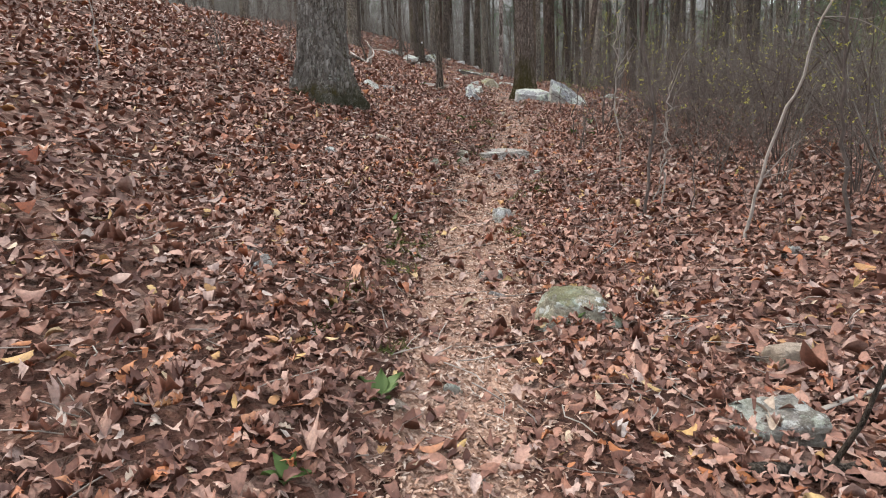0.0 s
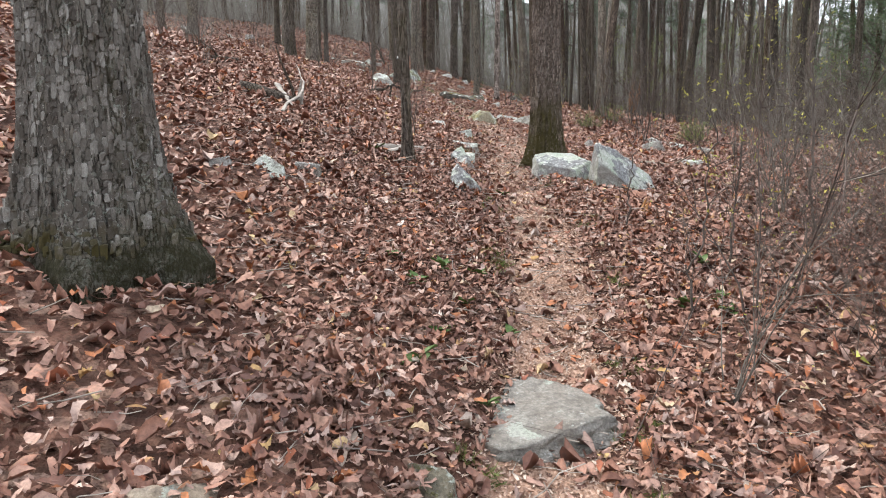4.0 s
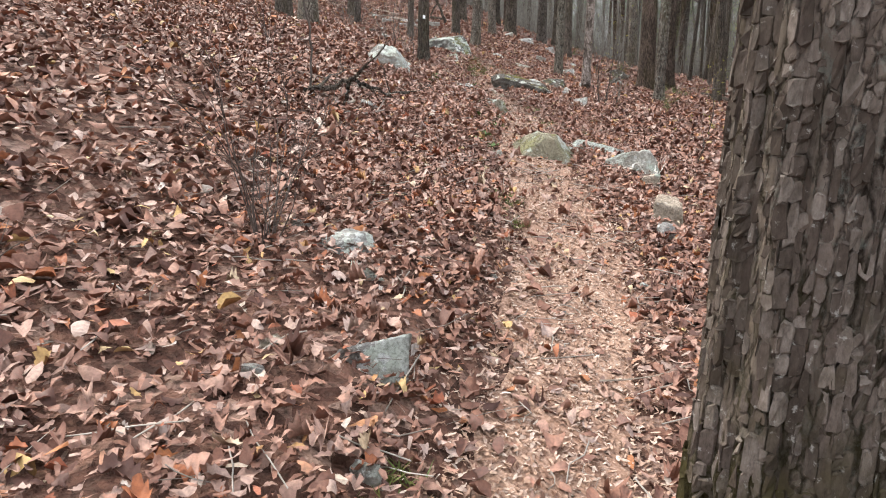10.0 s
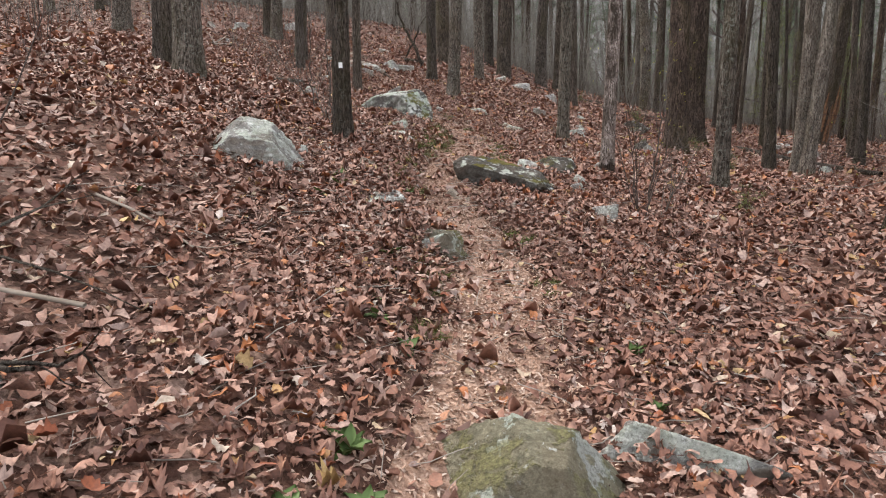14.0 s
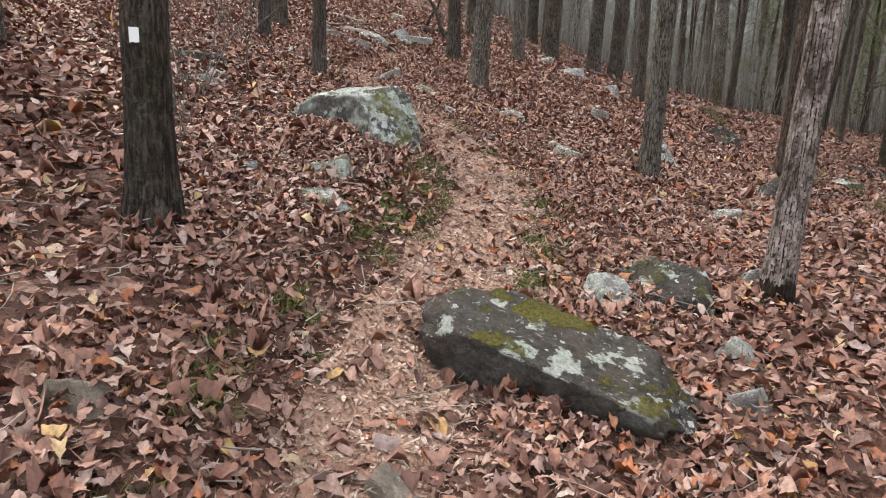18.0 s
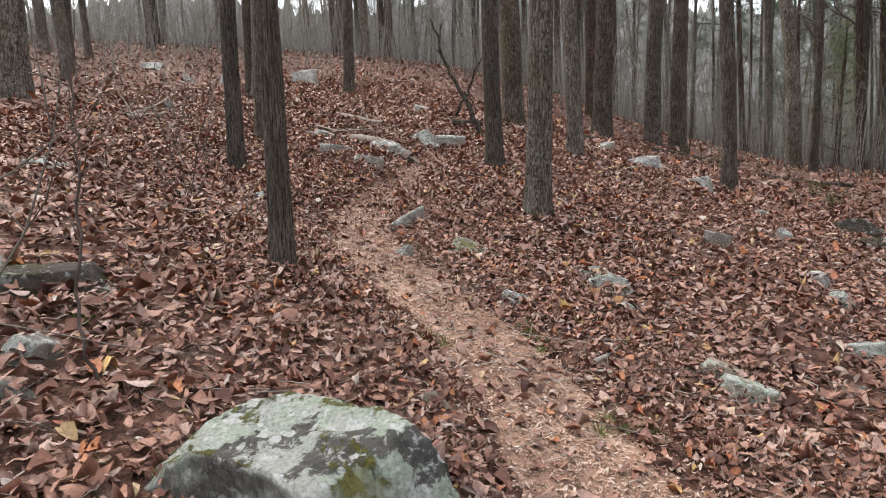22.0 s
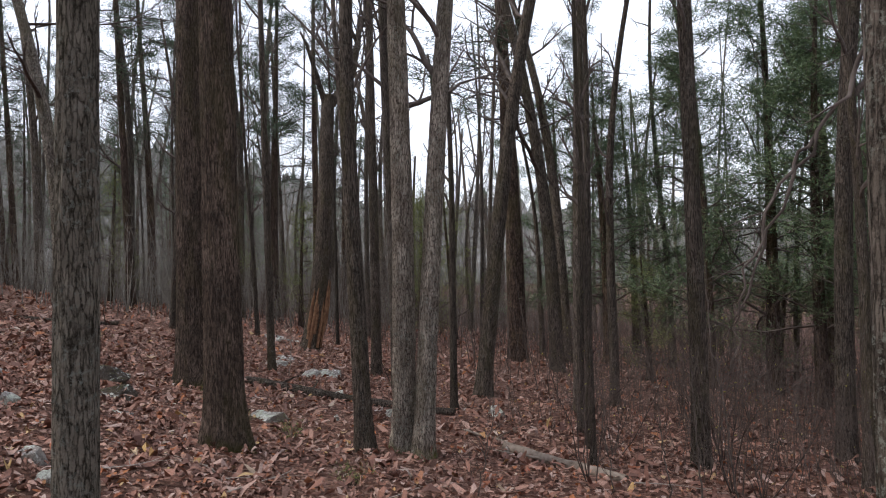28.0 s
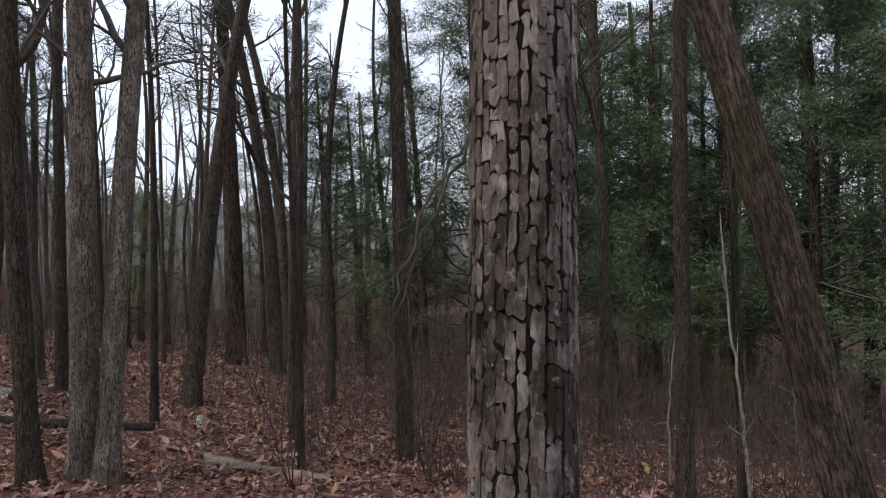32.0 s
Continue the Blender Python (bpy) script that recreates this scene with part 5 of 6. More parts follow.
stone(-4.16, 30.51, 0.24, 0.17, 0.08, 10, "grey")
stone(1.87, 17.03, 0.22, 0.15, 0.13, -10, "grey")
stone(-3.54, 33.35, 0.47, 0.33, 0.19, 20, "lichen")
stone(-3.06, 34.00, 0.49, 0.35, 0.20, 10, "lichen")
stone(-4.20, 34.43, 0.40, 0.28, 0.16, -5, "lichen")
stone(-3.00, 32.81, 0.37, 0.26, 0.15, -5, "grey")
stone(8.09, 37.09, 0.40, 0.29, 0.12, 15, "lichen")
stone(10.70, 44.84, 0.71, 0.49, 0.21, 5, "grey")
stone(2.08, 35.70, 0.29, 0.20, 0.08, 15, "grey")
stone(5.50, 35.23, 0.36, 0.25, 0.10, 25, "lichen")
stone(8.54, 38.86, 0.59, 0.41, 0.17, 25, "grey")
stone(6.71, 34.94, 0.30, 0.21, 0.09, 0, "lichen")
stone(3.38, 31.97, 0.14, 0.10, 0.04, -30, "white")
stone(8.88, 40.58, 0.47, 0.33, 0.14, -20, "lichen")
stone(3.26, 34.40, 0.40, 0.23, 0.10, -15, "grey")
stone(5.57, 35.07, 0.60, 0.36, 0.15, 25, "lichen")
stone(9.07, 38.91, 0.59, 0.35, 0.15, -10, "grey")
stone(10.72, 44.02, 0.77, 0.46, 0.19, -30, "lichen")
stone(4.10, 34.83, 0.25, 0.15, 0.06, -5, "lichen")
stone(6.09, 36.67, 0.25, 0.15, 0.07, -20, "lichen")
stone(3.64, 14.48, 0.45, 0.27, 0.18, -20, "grey")
stone(2.65, 15.10, 0.23, 0.14, 0.09, -10, "lichen")
stone(1.45, 5.12, 0.13, 0.08, 0.05, 0, "grey")
stone(1.64, 6.83, 0.21, 0.13, 0.07, -30, "grey")
stone(0.85, 6.69, 0.21, 0.12, 0.07, -25, "lichen")

stone(-0.98, 3.22, 0.14, 0.10, 0.07, -30, "grey")
stone(0.38, 5.20, 0.21, 0.17, 0.15, -10, "lichen", label="blocky pale stone at the trail edge")
stone(0.34, 21.73, 0.33, 0.23, 0.13, -10, "moss", label="low mossy rock at the trail edge")
stone(0.30, 21.49, 0.13, 0.10, 0.06, -15, "lichen")

stone(-0.68, 25.39, 0.30, 0.21, 0.11, 15, "moss", label="low mossy greenish rock among leaves")


# ---------------------------------------------------------------- broken leaning tree
def broken_tree():
    r = seed()
    t = thing("leaning_tree", "leaning forked tree with torn orange heartwood at base", "tree", lean_pose(10.5, 42.2, 9.5, 125), "woodland trees")
    me, at = trunk_mesh("trunk", 7.2, 0.52, r, DARK_BARK, 40, 0.1, 0.3, 0.05, 0.3, 0.7)
    part("trunk", me, t)
    h = Heap()
    x, y, q = at(7.0)
    limb(h, (x, y, 6.9), (0.55, -0.35, 1), 5.5, q * 0.75, r, 2, 8)
    limb(h, (x, y, 6.8), (-0.28, 0.2, 1), 2.3, q * 0.6, r, 0, 8)
    part("crown", h.mesh("crown", DARK_BARK), t, "two bare forked limbs")
    h = Heap()
    for k in range(16):
        a, z = r.uniform(-2.6, -0.6), r.uniform(0.1, 0.9)
        h.add(*tube([(0.30 * math.cos(a), 0.30 * math.sin(a), z), (0.31 * math.cos(a), 0.31 * math.sin(a), z + 0.5), (0.27 * math.cos(a), 0.27 * math.sin(a), z + r.uniform(0.9, 1.5))], [0.05, 0.045, 0.008], 5))
    part("torn_wood", h.mesh("torn_wood", BROKEN), t, "splintered orange heartwood")


broken_tree()


# the paint blaze on the dark trunk
def blaze(x, y, z, radius):
    h = Heap()
    for k in range(3):
        a0, a1 = radians(-92 + 7 * k), radians(-85 + 7 * k)
        h.add(np.array([(radius * math.cos(a), radius * math.sin(a), q) for a, q in ((a0, 0.004 * (k % 2)), (a1, 0.003 * ((k + 1) % 2)), (a1, 0.055), (a0, 0.058))]), np.array([[0, 1, 2, 3]]))
    ob = new("paint_blaze", h.mesh("paint_blaze", Mat("blaze_paint", 0.7, 0.3).color((0.78, 0.78, 0.76)).m))
    ob.matrix_basis = Matrix.Translation((x, y, z))
    tagged(ob, "small white paint blaze on dark bark", "sign")


blaze(-0.975, 24.16, 2.67, 0.108)


# ---------------------------------------------------------------- fallen logs, branches, stumps
def log(x0, y0, x1, y1, diam, label, mat=None, stubs=3, rise=0.5):
    """A fallen stem lying along the slope from one place to another."""
    r = seed()
    n = 14
    q = np.linspace(0, 1, n)
    px, py = x0 + (x1 - x0) * q, y0 + (y1 - y0) * q
    L = math.hypot(x1 - x0, y1 - y0)
    px, py = px + 0.03 * L * np.sin(q * 5 + r.uniform(0, 6)) * 0.3, py + 0.02 * L * np.sin(q * 4 + 1)
    pz = ground_z(px, py) + diam * rise * 0.5
    pz = np.convolve(np.r_[pz[0], pz[0], pz, pz[-1], pz[-1]], np.ones(5) / 5, "valid")
    t = thing("fallen_log", label, "log", Matrix.Translation((x0, y0, gz(x0, y0))))
    pts = np.stack([px - x0, py - y0, pz - gz(x0, y0)], 1)
    h = Heap()
    h.add(*tube(pts, np.linspace(diam / 2, diam * 0.36, n) * (1 + r.normal(0, 0.05, n)), 14))
    part("stem", h.mesh("stem", mat or DEADWOOD), t)
    if stubs:
        for k in range(stubs):
            h = Heap()
            i = r.randint(2, n - 1)
            limb(h, pts[i], r.normal(0, 1, 3) + np.array([0, 0, 0.6]), r.uniform(0.3, 0.9), diam * 0.16, r, 0, 5)
            part("branch_stub", h.mesh("branch_stub", mat or DEADWOOD), t)
    return t


def fallen_branch(x, y, length, turn, rad, label="grey fallen branch lying on the leaves", mat=None, depth=1, up=0.04):
    r = seed()
    h = Heap()
    a = radians(turn)
    limb(h, (0, 0, 0), (math.cos(a), math.sin(a), 0.02), length, rad, r, depth, 6, 0.05, 0.5)
    me = h.mesh("fallen_branch", mat or PALE_TWIG)
    co = np.empty(len(me.vertices) * 3, np.float32)
    me.vertices.foreach_get("co", co)
    co = co.reshape(-1, 3)
    co[:, 2] = co[:, 2] * 0.3 + ground_z(co[:, 0] + x, co[:, 1] + y) - gz(x, y)
    me.vertices.foreach_set("co", co.ravel())
    ob = new("fallen_branch", me)
    ob.matrix_basis = Matrix.Translation((x, y, gz(x, y) + up))
    tagged(ob, label, "branch", "fallen branches")
    return ob


log(6.75, 38.2, 9.1, 34.7, 0.20, "long dark fallen log lying across the slope", DARK_BARK, 4)
log(8.30, 32.5, 8.25, 30.4, 0.17, "mossy fallen log among thin saplings", DEADWOOD, 3)
log(-3.75, 34.3, -2.75, 33.9, 0.17, "short grey log lying above the trail", DEADWOOD, 1)
log(-4.8, 36.4, -3.8, 35.95, 0.13, "grey fallen log on the upper slope", DEADWOOD, 2)
log(-2.35, 13.75, -1.6, 13.72, 0.17, "rotting brown log on the bank", DARK_BARK, 1)
log(-3.3, 15.6, -3.05, 16.5, 0.10, "weathered log half sunk in leaves", DARK_BARK, 1)
log(-3.0, 37.3, -0.4, 39.6, 0.14, "fallen log beyond the standing trunks", DARK_BARK, 3)
log(0.9, 42.1, 3.35, 45.1, 0.16, "dark fallen log in the distance", DARK_BARK, 3)
log(3.5, 43.0, 6.2, 45.1, 0.14, "thin fallen log among far trunks", DARK_BARK, 3)
log(-7.1, 33.7, -6.9, 34.5, 0.12, "dead log lying on the hillside", DEADWOOD, 2)
log(1.74, 13.12, 2.15, 13.10, 0.07, "broken orange-brown branch behind the boulders", TORN_WOOD, 0)
log(-0.55, 12.35, -0.05, 12.65, 0.10, "pale broken branch behind the sapling", PALE_TWIG, 1)
log(2.75, 13.95, 3.35, 14.05, 0.11, "low grey log among leaves", DEADWOOD, 1)
log(-4.5, 34.3, -3.7, 34.4, 0.10, "thin grey log on the leaves", DEADWOOD, 1)
fallen_branch(-0.55, 19.35, 1.0, 200, 0.022, "forked dead branch propped on a stone", DEADWOOD, 2, 0.14)
fallen_branch(-0.5, 18.75, 0.6, 190, 0.018)
fallen_branch(-0.8, 18.6, 0.5, 70, 0.028, "short dark broken bough", DEADWOOD, 0, 0.08)
fallen_branch(1.3, 2.3, 1.3, 20, 0.012)
fallen_branch(1.9, 1.9, 1.0, 60, 0.010)
fallen_branch(-1.4, 20.6, 1.0, -20, 0.02, "thin dark stick lying on the leaves", DEADWOOD)
fallen_branch(-1.8, 9.8, 1.3, -10, 0.012)
fallen_branch(-1.55, 10.3, 0.9, 25, 0.010)
fallen_branch(1.9, 18.8, 0.5, -60, 0.014)
fallen_branch(-0.4, 31.6, 0.7, -50, 0.022)
fallen_branch(2.3, 33.0, 2.2, -40, 0.012)
fallen_branch(3.0, 29.6, 2.0, -10, 0.010)
fallen_branch(5.2, 29.0, 2.4, 10, 0.014)
fallen_branch(4.4, 30.6, 1.8, 20, 0.010)
fallen_branch(1.25, 14.9, 0.5, 20, 0.007, "thin brown stick on the trail", DEADWOOD, 0)
fallen_branch(-0.1, 5.9, 0.7, 30, 0.008, "thin brown twig on leaves", DEADWOOD, 0)
fallen_branch(-3.6, 29.4, 1.8, 15, 0.022, "thin dark stick lying on the leaves", DEADWOOD)
fallen_branch(-2.4, 33.6, 1.2, -25, 0.025, "thin dark stick lying on the leaves", DEADWOOD)


def stump(x, y, diam, height, label, mat):
    r = seed()
    t = thing("stump", label, "stump", lean_pose(x, y, 6, 80))
    h = Heap()
    for k in range(9):
        a = r.uniform(0, 6.283)
        e = diam * 0.3
        p0 = np.array([e * math.cos(a), e * math.sin(a), -0.05])
        hh = height * r.uniform(0.55, 1.1)
        h.add(*tube([p0, p0 * 0.9 + np.array([0, 0, hh * 0.6]), p0 * 0.6 + np.array([0.02, 0, hh])], [diam * 0.24, diam * 0.2, 0.006], 6))
    part("splintered_wood", h.mesh("splintered_wood", mat), t)
    return t


stump(1.91, 11.02, 0.08, 0.22, "small splintered stump of pale orange wood", TORN_WOOD)
stump(-1.62, 13.75, 0.09, 0.42, "pale broken stub standing on the bank", PALE_TWIG)


# ---------------------------------------------------------------- saplings, shrubs and green sprouts
def shrub_meshes(k):
    """The stems of one bare shrub, each a mesh, and the buds on their tips."""
    r = np.random.RandomState(500 + k)
    mat = BRUSH if k % 2 else GREY_BRUSH
    stems, tips = [], []
    for q in range(int(r.randint(3, 7))):
        h = Heap()
        a = r.uniform(0, 6.283)
        limb(h, (0.05 * math.cos(a), 0.05 * math.sin(a), -0.03), (0.45 * math.cos(a), 0.45 * math.sin(a), 1.4), r.uniform(0.9, 2.1), 0.009, r, 2, 4, -0.03, 1.1)
        tips += [v[-1] for v in h.v if v[-1][2] > 0.3]
        stems.append(h.mesh("stem", mat))
    h = Heap()
    for c in tips[::3]:
        needle_heap(h, c, 0.012, r, 2, 0.022, 0.5, (0, 0, 0.4), 0.2)
    return stems, h.mesh("bud", BUD, False)


SHRUBS = [shrub_meshes(k) for k in range(5)]


def shrub(x, y, s=1.0, k=0, buds=False, label="bare twiggy shrub rising from leaf litter"):
    t = thing("shrub", label, "shrub", lean_pose(x, y, 4, k * 50, k * 67, s, s, 0.02), "understorey shrubs")
    for me in SHRUBS[k % 5][0]:
        part("stem", me, t)
    if buds:
        tagged(part("bud", SHRUBS[k % 5][1], t, "small yellow-green opening buds"), kind="stuff")
    return t


def thicket(n, x0, x1, y0, y1, seed_, buds, lo=0.6, hi=1.2, brown=False):
    r = random.Random(seed_)
    for k in range(n):
        x, y = r.uniform(x0, x1), r.uniform(y0, y1)
        if abs(x - float(trail_x(y))) < 0.7:
            continue
        k = r.randrange(1000)
        shrub(x, y, r.uniform(lo, hi), 1 + 2 * (k % 2) if brown else k, buds and r.random() < 0.6)


thicket(34, 2.4, 6.5, 5.0, 14, 21, True, 0.4, 0.95)
thicket(18, 3.6, 8, 12, 24, 22, True)
thicket(14, -6, -2.2, 6, 22, 23, False, 0.4, 0.8)
thicket(40, 6, 16, 23, 34, 24, True, 0.5, 1.2, True)
thicket(10, -7, -3, 24, 36, 25, False, 0.4, 0.8)
shrub(-0.25, 15.2, 0.45, 3)
shrub(-0.26, 15.22, 0.5, 1)
shrub(-0.29, 15.36, 0.42, 0)
shrub(1.99, 23.48, 0.75, 1, True)
shrub(2.18, 23.64, 0.5, 2)
shrub(1.46, 8.1, 0.6, 2, True)
shrub(1.89, 8.82, 0.9, 3, True)
shrub(-1.45, 25.0, 0.6, 0)
shrub(-2.0, 26.2, 0.7, 4)


def sprout_leaf(w):
    """One soft oval leaf, creased along its midrib."""
    st = [(0.0, 0.01), (0.16, 0.75), (0.36, 1.0), (0.58, 0.85), (0.8, 0.4), (1.0, 0.0)]
    v = []
    for a, q in st:
        v += [(a, -q * w, 0.10 * q), (a, 0, -0.14 * a * a), (a, q * w, 0.10 * q)]
    f = []
    for i in range(5):
        p, q = 3 * i, 3 * i + 3
        f += [(p, q, q + 1, p + 1), (p + 1, q + 1, q + 2, p + 2)]
    f = np.array(f)
    return mesh_from("leaf", np.array(v), f.ravel(), np.full(len(f), 4), SPROUT, True)


SPROUT_LEAVES = [sprout_leaf(w) for w in (0.24, 0.3, 0.36)]


def sprout(x, y, s, k, bushy=False):
    """A low green plant of a few soft leaves, or a small bush of fine shoots."""
    r = np.random.RandomState(900 + k)
    m = pose(x, y, gz(x, y), 0, 0, k * 40) @ Matrix.Diagonal((s, s, s, 1))
    t = thing("green_plant", "soft yellow-green bush on the slope" if bushy else "small fresh green plant among dead leaves", "plant", m, "green plants")
    if bushy:
        wood, green = Heap(), Heap()
        for q in range(9):
            a = r.uniform(0, 6.283)
            n0 = len(wood.v)
            limb(wood, (0.04 * math.cos(a), 0.04 * math.sin(a), -0.03), (0.6 * math.cos(a), 0.6 * math.sin(a), 1.0), r.uniform(0.6, 1.2), 0.012, r, 1, 4, 0.0, 1.6)
            for v in wood.v[n0:]:
                for e in range(3):
                    c = v[r.randint(len(v) // 3, len(v))]
                    needle_heap(green, c, 0.06, r, 4, 0.07, 0.8, (0, 0, 0.5), 0.12)
        part("stem", wood.mesh("stem", BRUSH), t)
        tagged(part("foliage", green.mesh("foliage", SHOOT, False), t, "fine soft green shoots"), kind="stuff")
        return t
    for q in range(int(r.randint(5, 9))):
        e = new("leaf", SPROUT_LEAVES[q % 3])
        e.parent = t
        e.matrix_basis = pose(0, 0, r.uniform(0.05, 0.3), 0, -r.uniform(0, 50), q * 137.5 + r.uniform(-20, 20)) @ Matrix.Diagonal((*[r.uniform(0.5, 1.0)] * 3, 1))
    return t


for k, (px, py, q) in enumerate([(-0.42, 4.35, 0.12), (-0.3, 2.3, 0.14), (0.12, 9.2, 0.14), (0.25, 8.8, 0.13), (0.5, 8.7, 0.10), (0.3, 7.9, 0.12), (0.02, 6.9, 0.1),
                                 (0.72, 11.6, 0.13), (-0.55, 12.3, 0.16), (0.3, 17.9, 0.13), (0.45, 19.2, 0.16), (0.55, 19.0, 0.12), (1.55, 19.9, 0.11), (-0.5, 21.9, 0.12),
                                 (0.25, 20.3, 0.13), (0.2, 21.0, 0.1), (-1.3, 20.9, 0.1), (-0.1, 22.7, 0.1), (0.55, 3.1, 0.1), (1.3, 1.6, 0.12), (-0.5, 1.7, 0.12),
                                 (-0.17, 9.27, 0.13), (-0.02, 8.90, 0.13), (0.11, 8.38, 0.13), (0.01, 8.04, 0.13), (0.35, 9.29, 0.13), (1.58, 9.05, 0.13), (1.82, 8.94, 0.13), (1.84, 9.14, 0.13), (1.94, 9.71, 0.13), (0.48, 20.04, 0.13), (0.37, 18.84, 0.13), (0.31, 20.16, 0.13), (1.51, 20.41, 0.13), (-2.35, 27.36, 0.13), (0.02, 22.45, 0.13), (-0.43, 22.20, 0.13), (-0.52, 22.49, 0.13), (-0.27, 13.10, 0.13)]):
    sprout(px, py, q * 0.8, k)
for k, (px, py, q) in enumerate([(4.73, 23.08, 0.5), (5.54, 19.48, 0.65), (4.59, 22.41, 0.5), (3.68, 20.58, 0.35), (4.77, 31.48, 0.33), (4.22, 39.71, 0.4), (4.24, 41.0, 0.4),
                                 (2.4, 42.2, 0.35), (4.75, 34.26, 0.3), (5.29, 33.77, 0.35), (3.95, 27.97, 0.25), (5.9, 20.6, 0.5), (3.2, 24.6, 0.3), (5.46, 19.43, 0.50), (3.31, 19.97, 0.40), (3.28, 19.81, 0.40), (5.16, 36.00, 0.35)]):
    sprout(px, py, q, 40 + k, True)


# moss and grass tufts along the edge of the trail
def tufts():
    r = np.random.RandomState(77)
    h = Heap()
    for y in np.r_[r.uniform(2, 9, 16), r.uniform(9, 20, 14), r.uniform(20, 29, 22), r.uniform(24.6, 26.6, 40)]:
        side = r.choice([-1, -1, 1])
        x = float(trail_x(y)) + side * r.uniform(0.33, 0.5)
        for q in range(4):
            c = np.array([x + r.normal(0, 0.07), y + r.normal(0, 0.08), 0])
            c[2] = gz(c[0], c[1]) + 0.015
            needle_heap(h, c, 0.05, r, 30, 0.055, 0.2)
    ob = new("moss_tufts", h.mesh("moss_tufts", MOSS, False))
    tagged(ob, "green moss and grass tufts edging the trail", "moss", kind="stuff")


tufts()


# far understorey: a brown haze of bare stems
def brush(name, n, x0, x1, y0, y1, lo, hi, seed_, thick, clear=None, mat=None, side=0.5, lean=0.16, buds=0.0):
    r = np.random.RandomState(seed_)
    x, y = r.uniform(x0, x1, n), r.uniform(y0, y1, n)
    if clear is not None:
        k = clear(x, y)
        x, y = x[k], y[k]
    n = len(x)
    z = ground_z(x, y)
    L = r.uniform(lo, hi, n)
    base = np.stack([x, y, z], 1)
    top = base + np.stack([r.normal(0, lean, n) * L, r.normal(0, lean, n) * L, L], 1)
    segs = [(base, top, thick * r.uniform(0.6, 1.3, n))]
    for q in range(5):
        u = r.uniform(0.25, 0.95, n)[:, None]
        a = base + (top - base) * u
        b = a + np.stack([r.normal(0, 0.30, n), r.normal(0, 0.30, n), r.uniform(0.05, 0.5, n)], 1) * L[:, None] * side
        segs.append((a, b, thick * 0.5 * np.ones(n)))
    V, F, m_ = [], [], 0
    for a, b, w in segs:
        d = b - a
        s1 = np.cross(d, r.normal(0, 1, d.shape))
        s1 /= np.linalg.norm(s1, axis=1)[:, None] + 1e-9
        s2 = np.cross(d / (np.linalg.norm(d, axis=1)[:, None] + 1e-9), s1)
        c = [a + w[:, None] * (math.cos(t) * s1 + math.sin(t) * s2) for t in (0, 2.094, 4.189)]
        v = np.stack([*c, b], 1)
        V.append(v.reshape(-1, 3))
        k = np.arange(len(a))[:, None] * 4 + m_
        F.append(np.concatenate([k + np.array([[0, 1, 3]]), k + np.array([[1, 2, 3]]), k + np.array([[2, 0, 3]])], 0))
        m_ += len(a) * 4
    F = np.concatenate(F)
    ob = new(name, mesh_from(name, np.concatenate(V), F.ravel(), np.full(len(F), 3), mat or BRUSH, True))
    tagged(ob, "dense brown undergrowth of bare stems between trunks", "undergrowth", kind="stuff")
    if buds:
        tips = np.concatenate([q[1] for q in segs])
        tips = tips[r.uniform(0, 1, len(tips)) < buds]
        h = Heap()
        needle_heap(h, np.repeat(tips, 3, 0), 0.02, r, 3 * len(tips), 0.026, 1.0, (0, 0, 0.5), 0.24)
        tagged(new("yellow_buds", h.mesh("yellow_buds", BUD, False)), "yellow-green opening buds on bare twig tips", "buds", kind="stuff")


brush("undergrowth", 6500, -30, 36, 47, 85, 0.8, 4.0, 31, 0.016, None, GREY_BRUSH)
brush("undergrowth", 2400, -36, 44, 52, 105, 5.0, 16.0, 36, 0.02, None, GREY_BRUSH, 0.45, 0.22)
brush("undergrowth", 3600, 12, 46, 24, 60, 0.6, 3.4, 32, 0.010, lambda x, y: x - 12 > (36 - y) * 0.2)
brush("undergrowth", 2200, 22, 62, 18, 75, 2.0, 6.5, 37, 0.014, None, BRUSH, 0.5, 0.25)
brush("undergrowth", 2600, 10.5, 36, 4, 25, 0.6, 2.2, 33, 0.006, None, BRUSH, 0.9)
brush("undergrowth", 1300, 9, 17, 22, 34, 0.4, 2.2, 38, 0.0055, None, BRUSH, 0.9)
brush("undergrowth", 2200, -32, -7, 24, 62, 0.6, 2.6, 34, 0.010, lambda x, y: (x < -11) | (y > 42), GREY_BRUSH)
brush("undergrowth", 1200, 3.2, 10, 4.5, 13.5, 0.5, 2.0, 40, 0.003, lambda x, y: x > 2.3 + 0.1 * y, GREY_BRUSH, 1.1, 0.4, 0.12)
brush("undergrowth", 800, 1.9, 7, 4, 11, 0.3, 1.3, 35, 0.0025, lambda x, y: x > 1.7 + 0.09 * y, BRUSH, 1.2, 0.5, 0.2)
brush("undergrowth", 1100, 1.9, 5.5, 6.5, 10.5, 0.3, 1.1, 41, 0.0028, lambda x, y: x > 1.55 + 0.07 * y, BRUSH, 1.1, 0.95, 0.05)
brush("undergrowth", 1300, -34, -13, 2, 30, 0.6, 2.6, 39, 0.010, None, GREY_BRUSH)


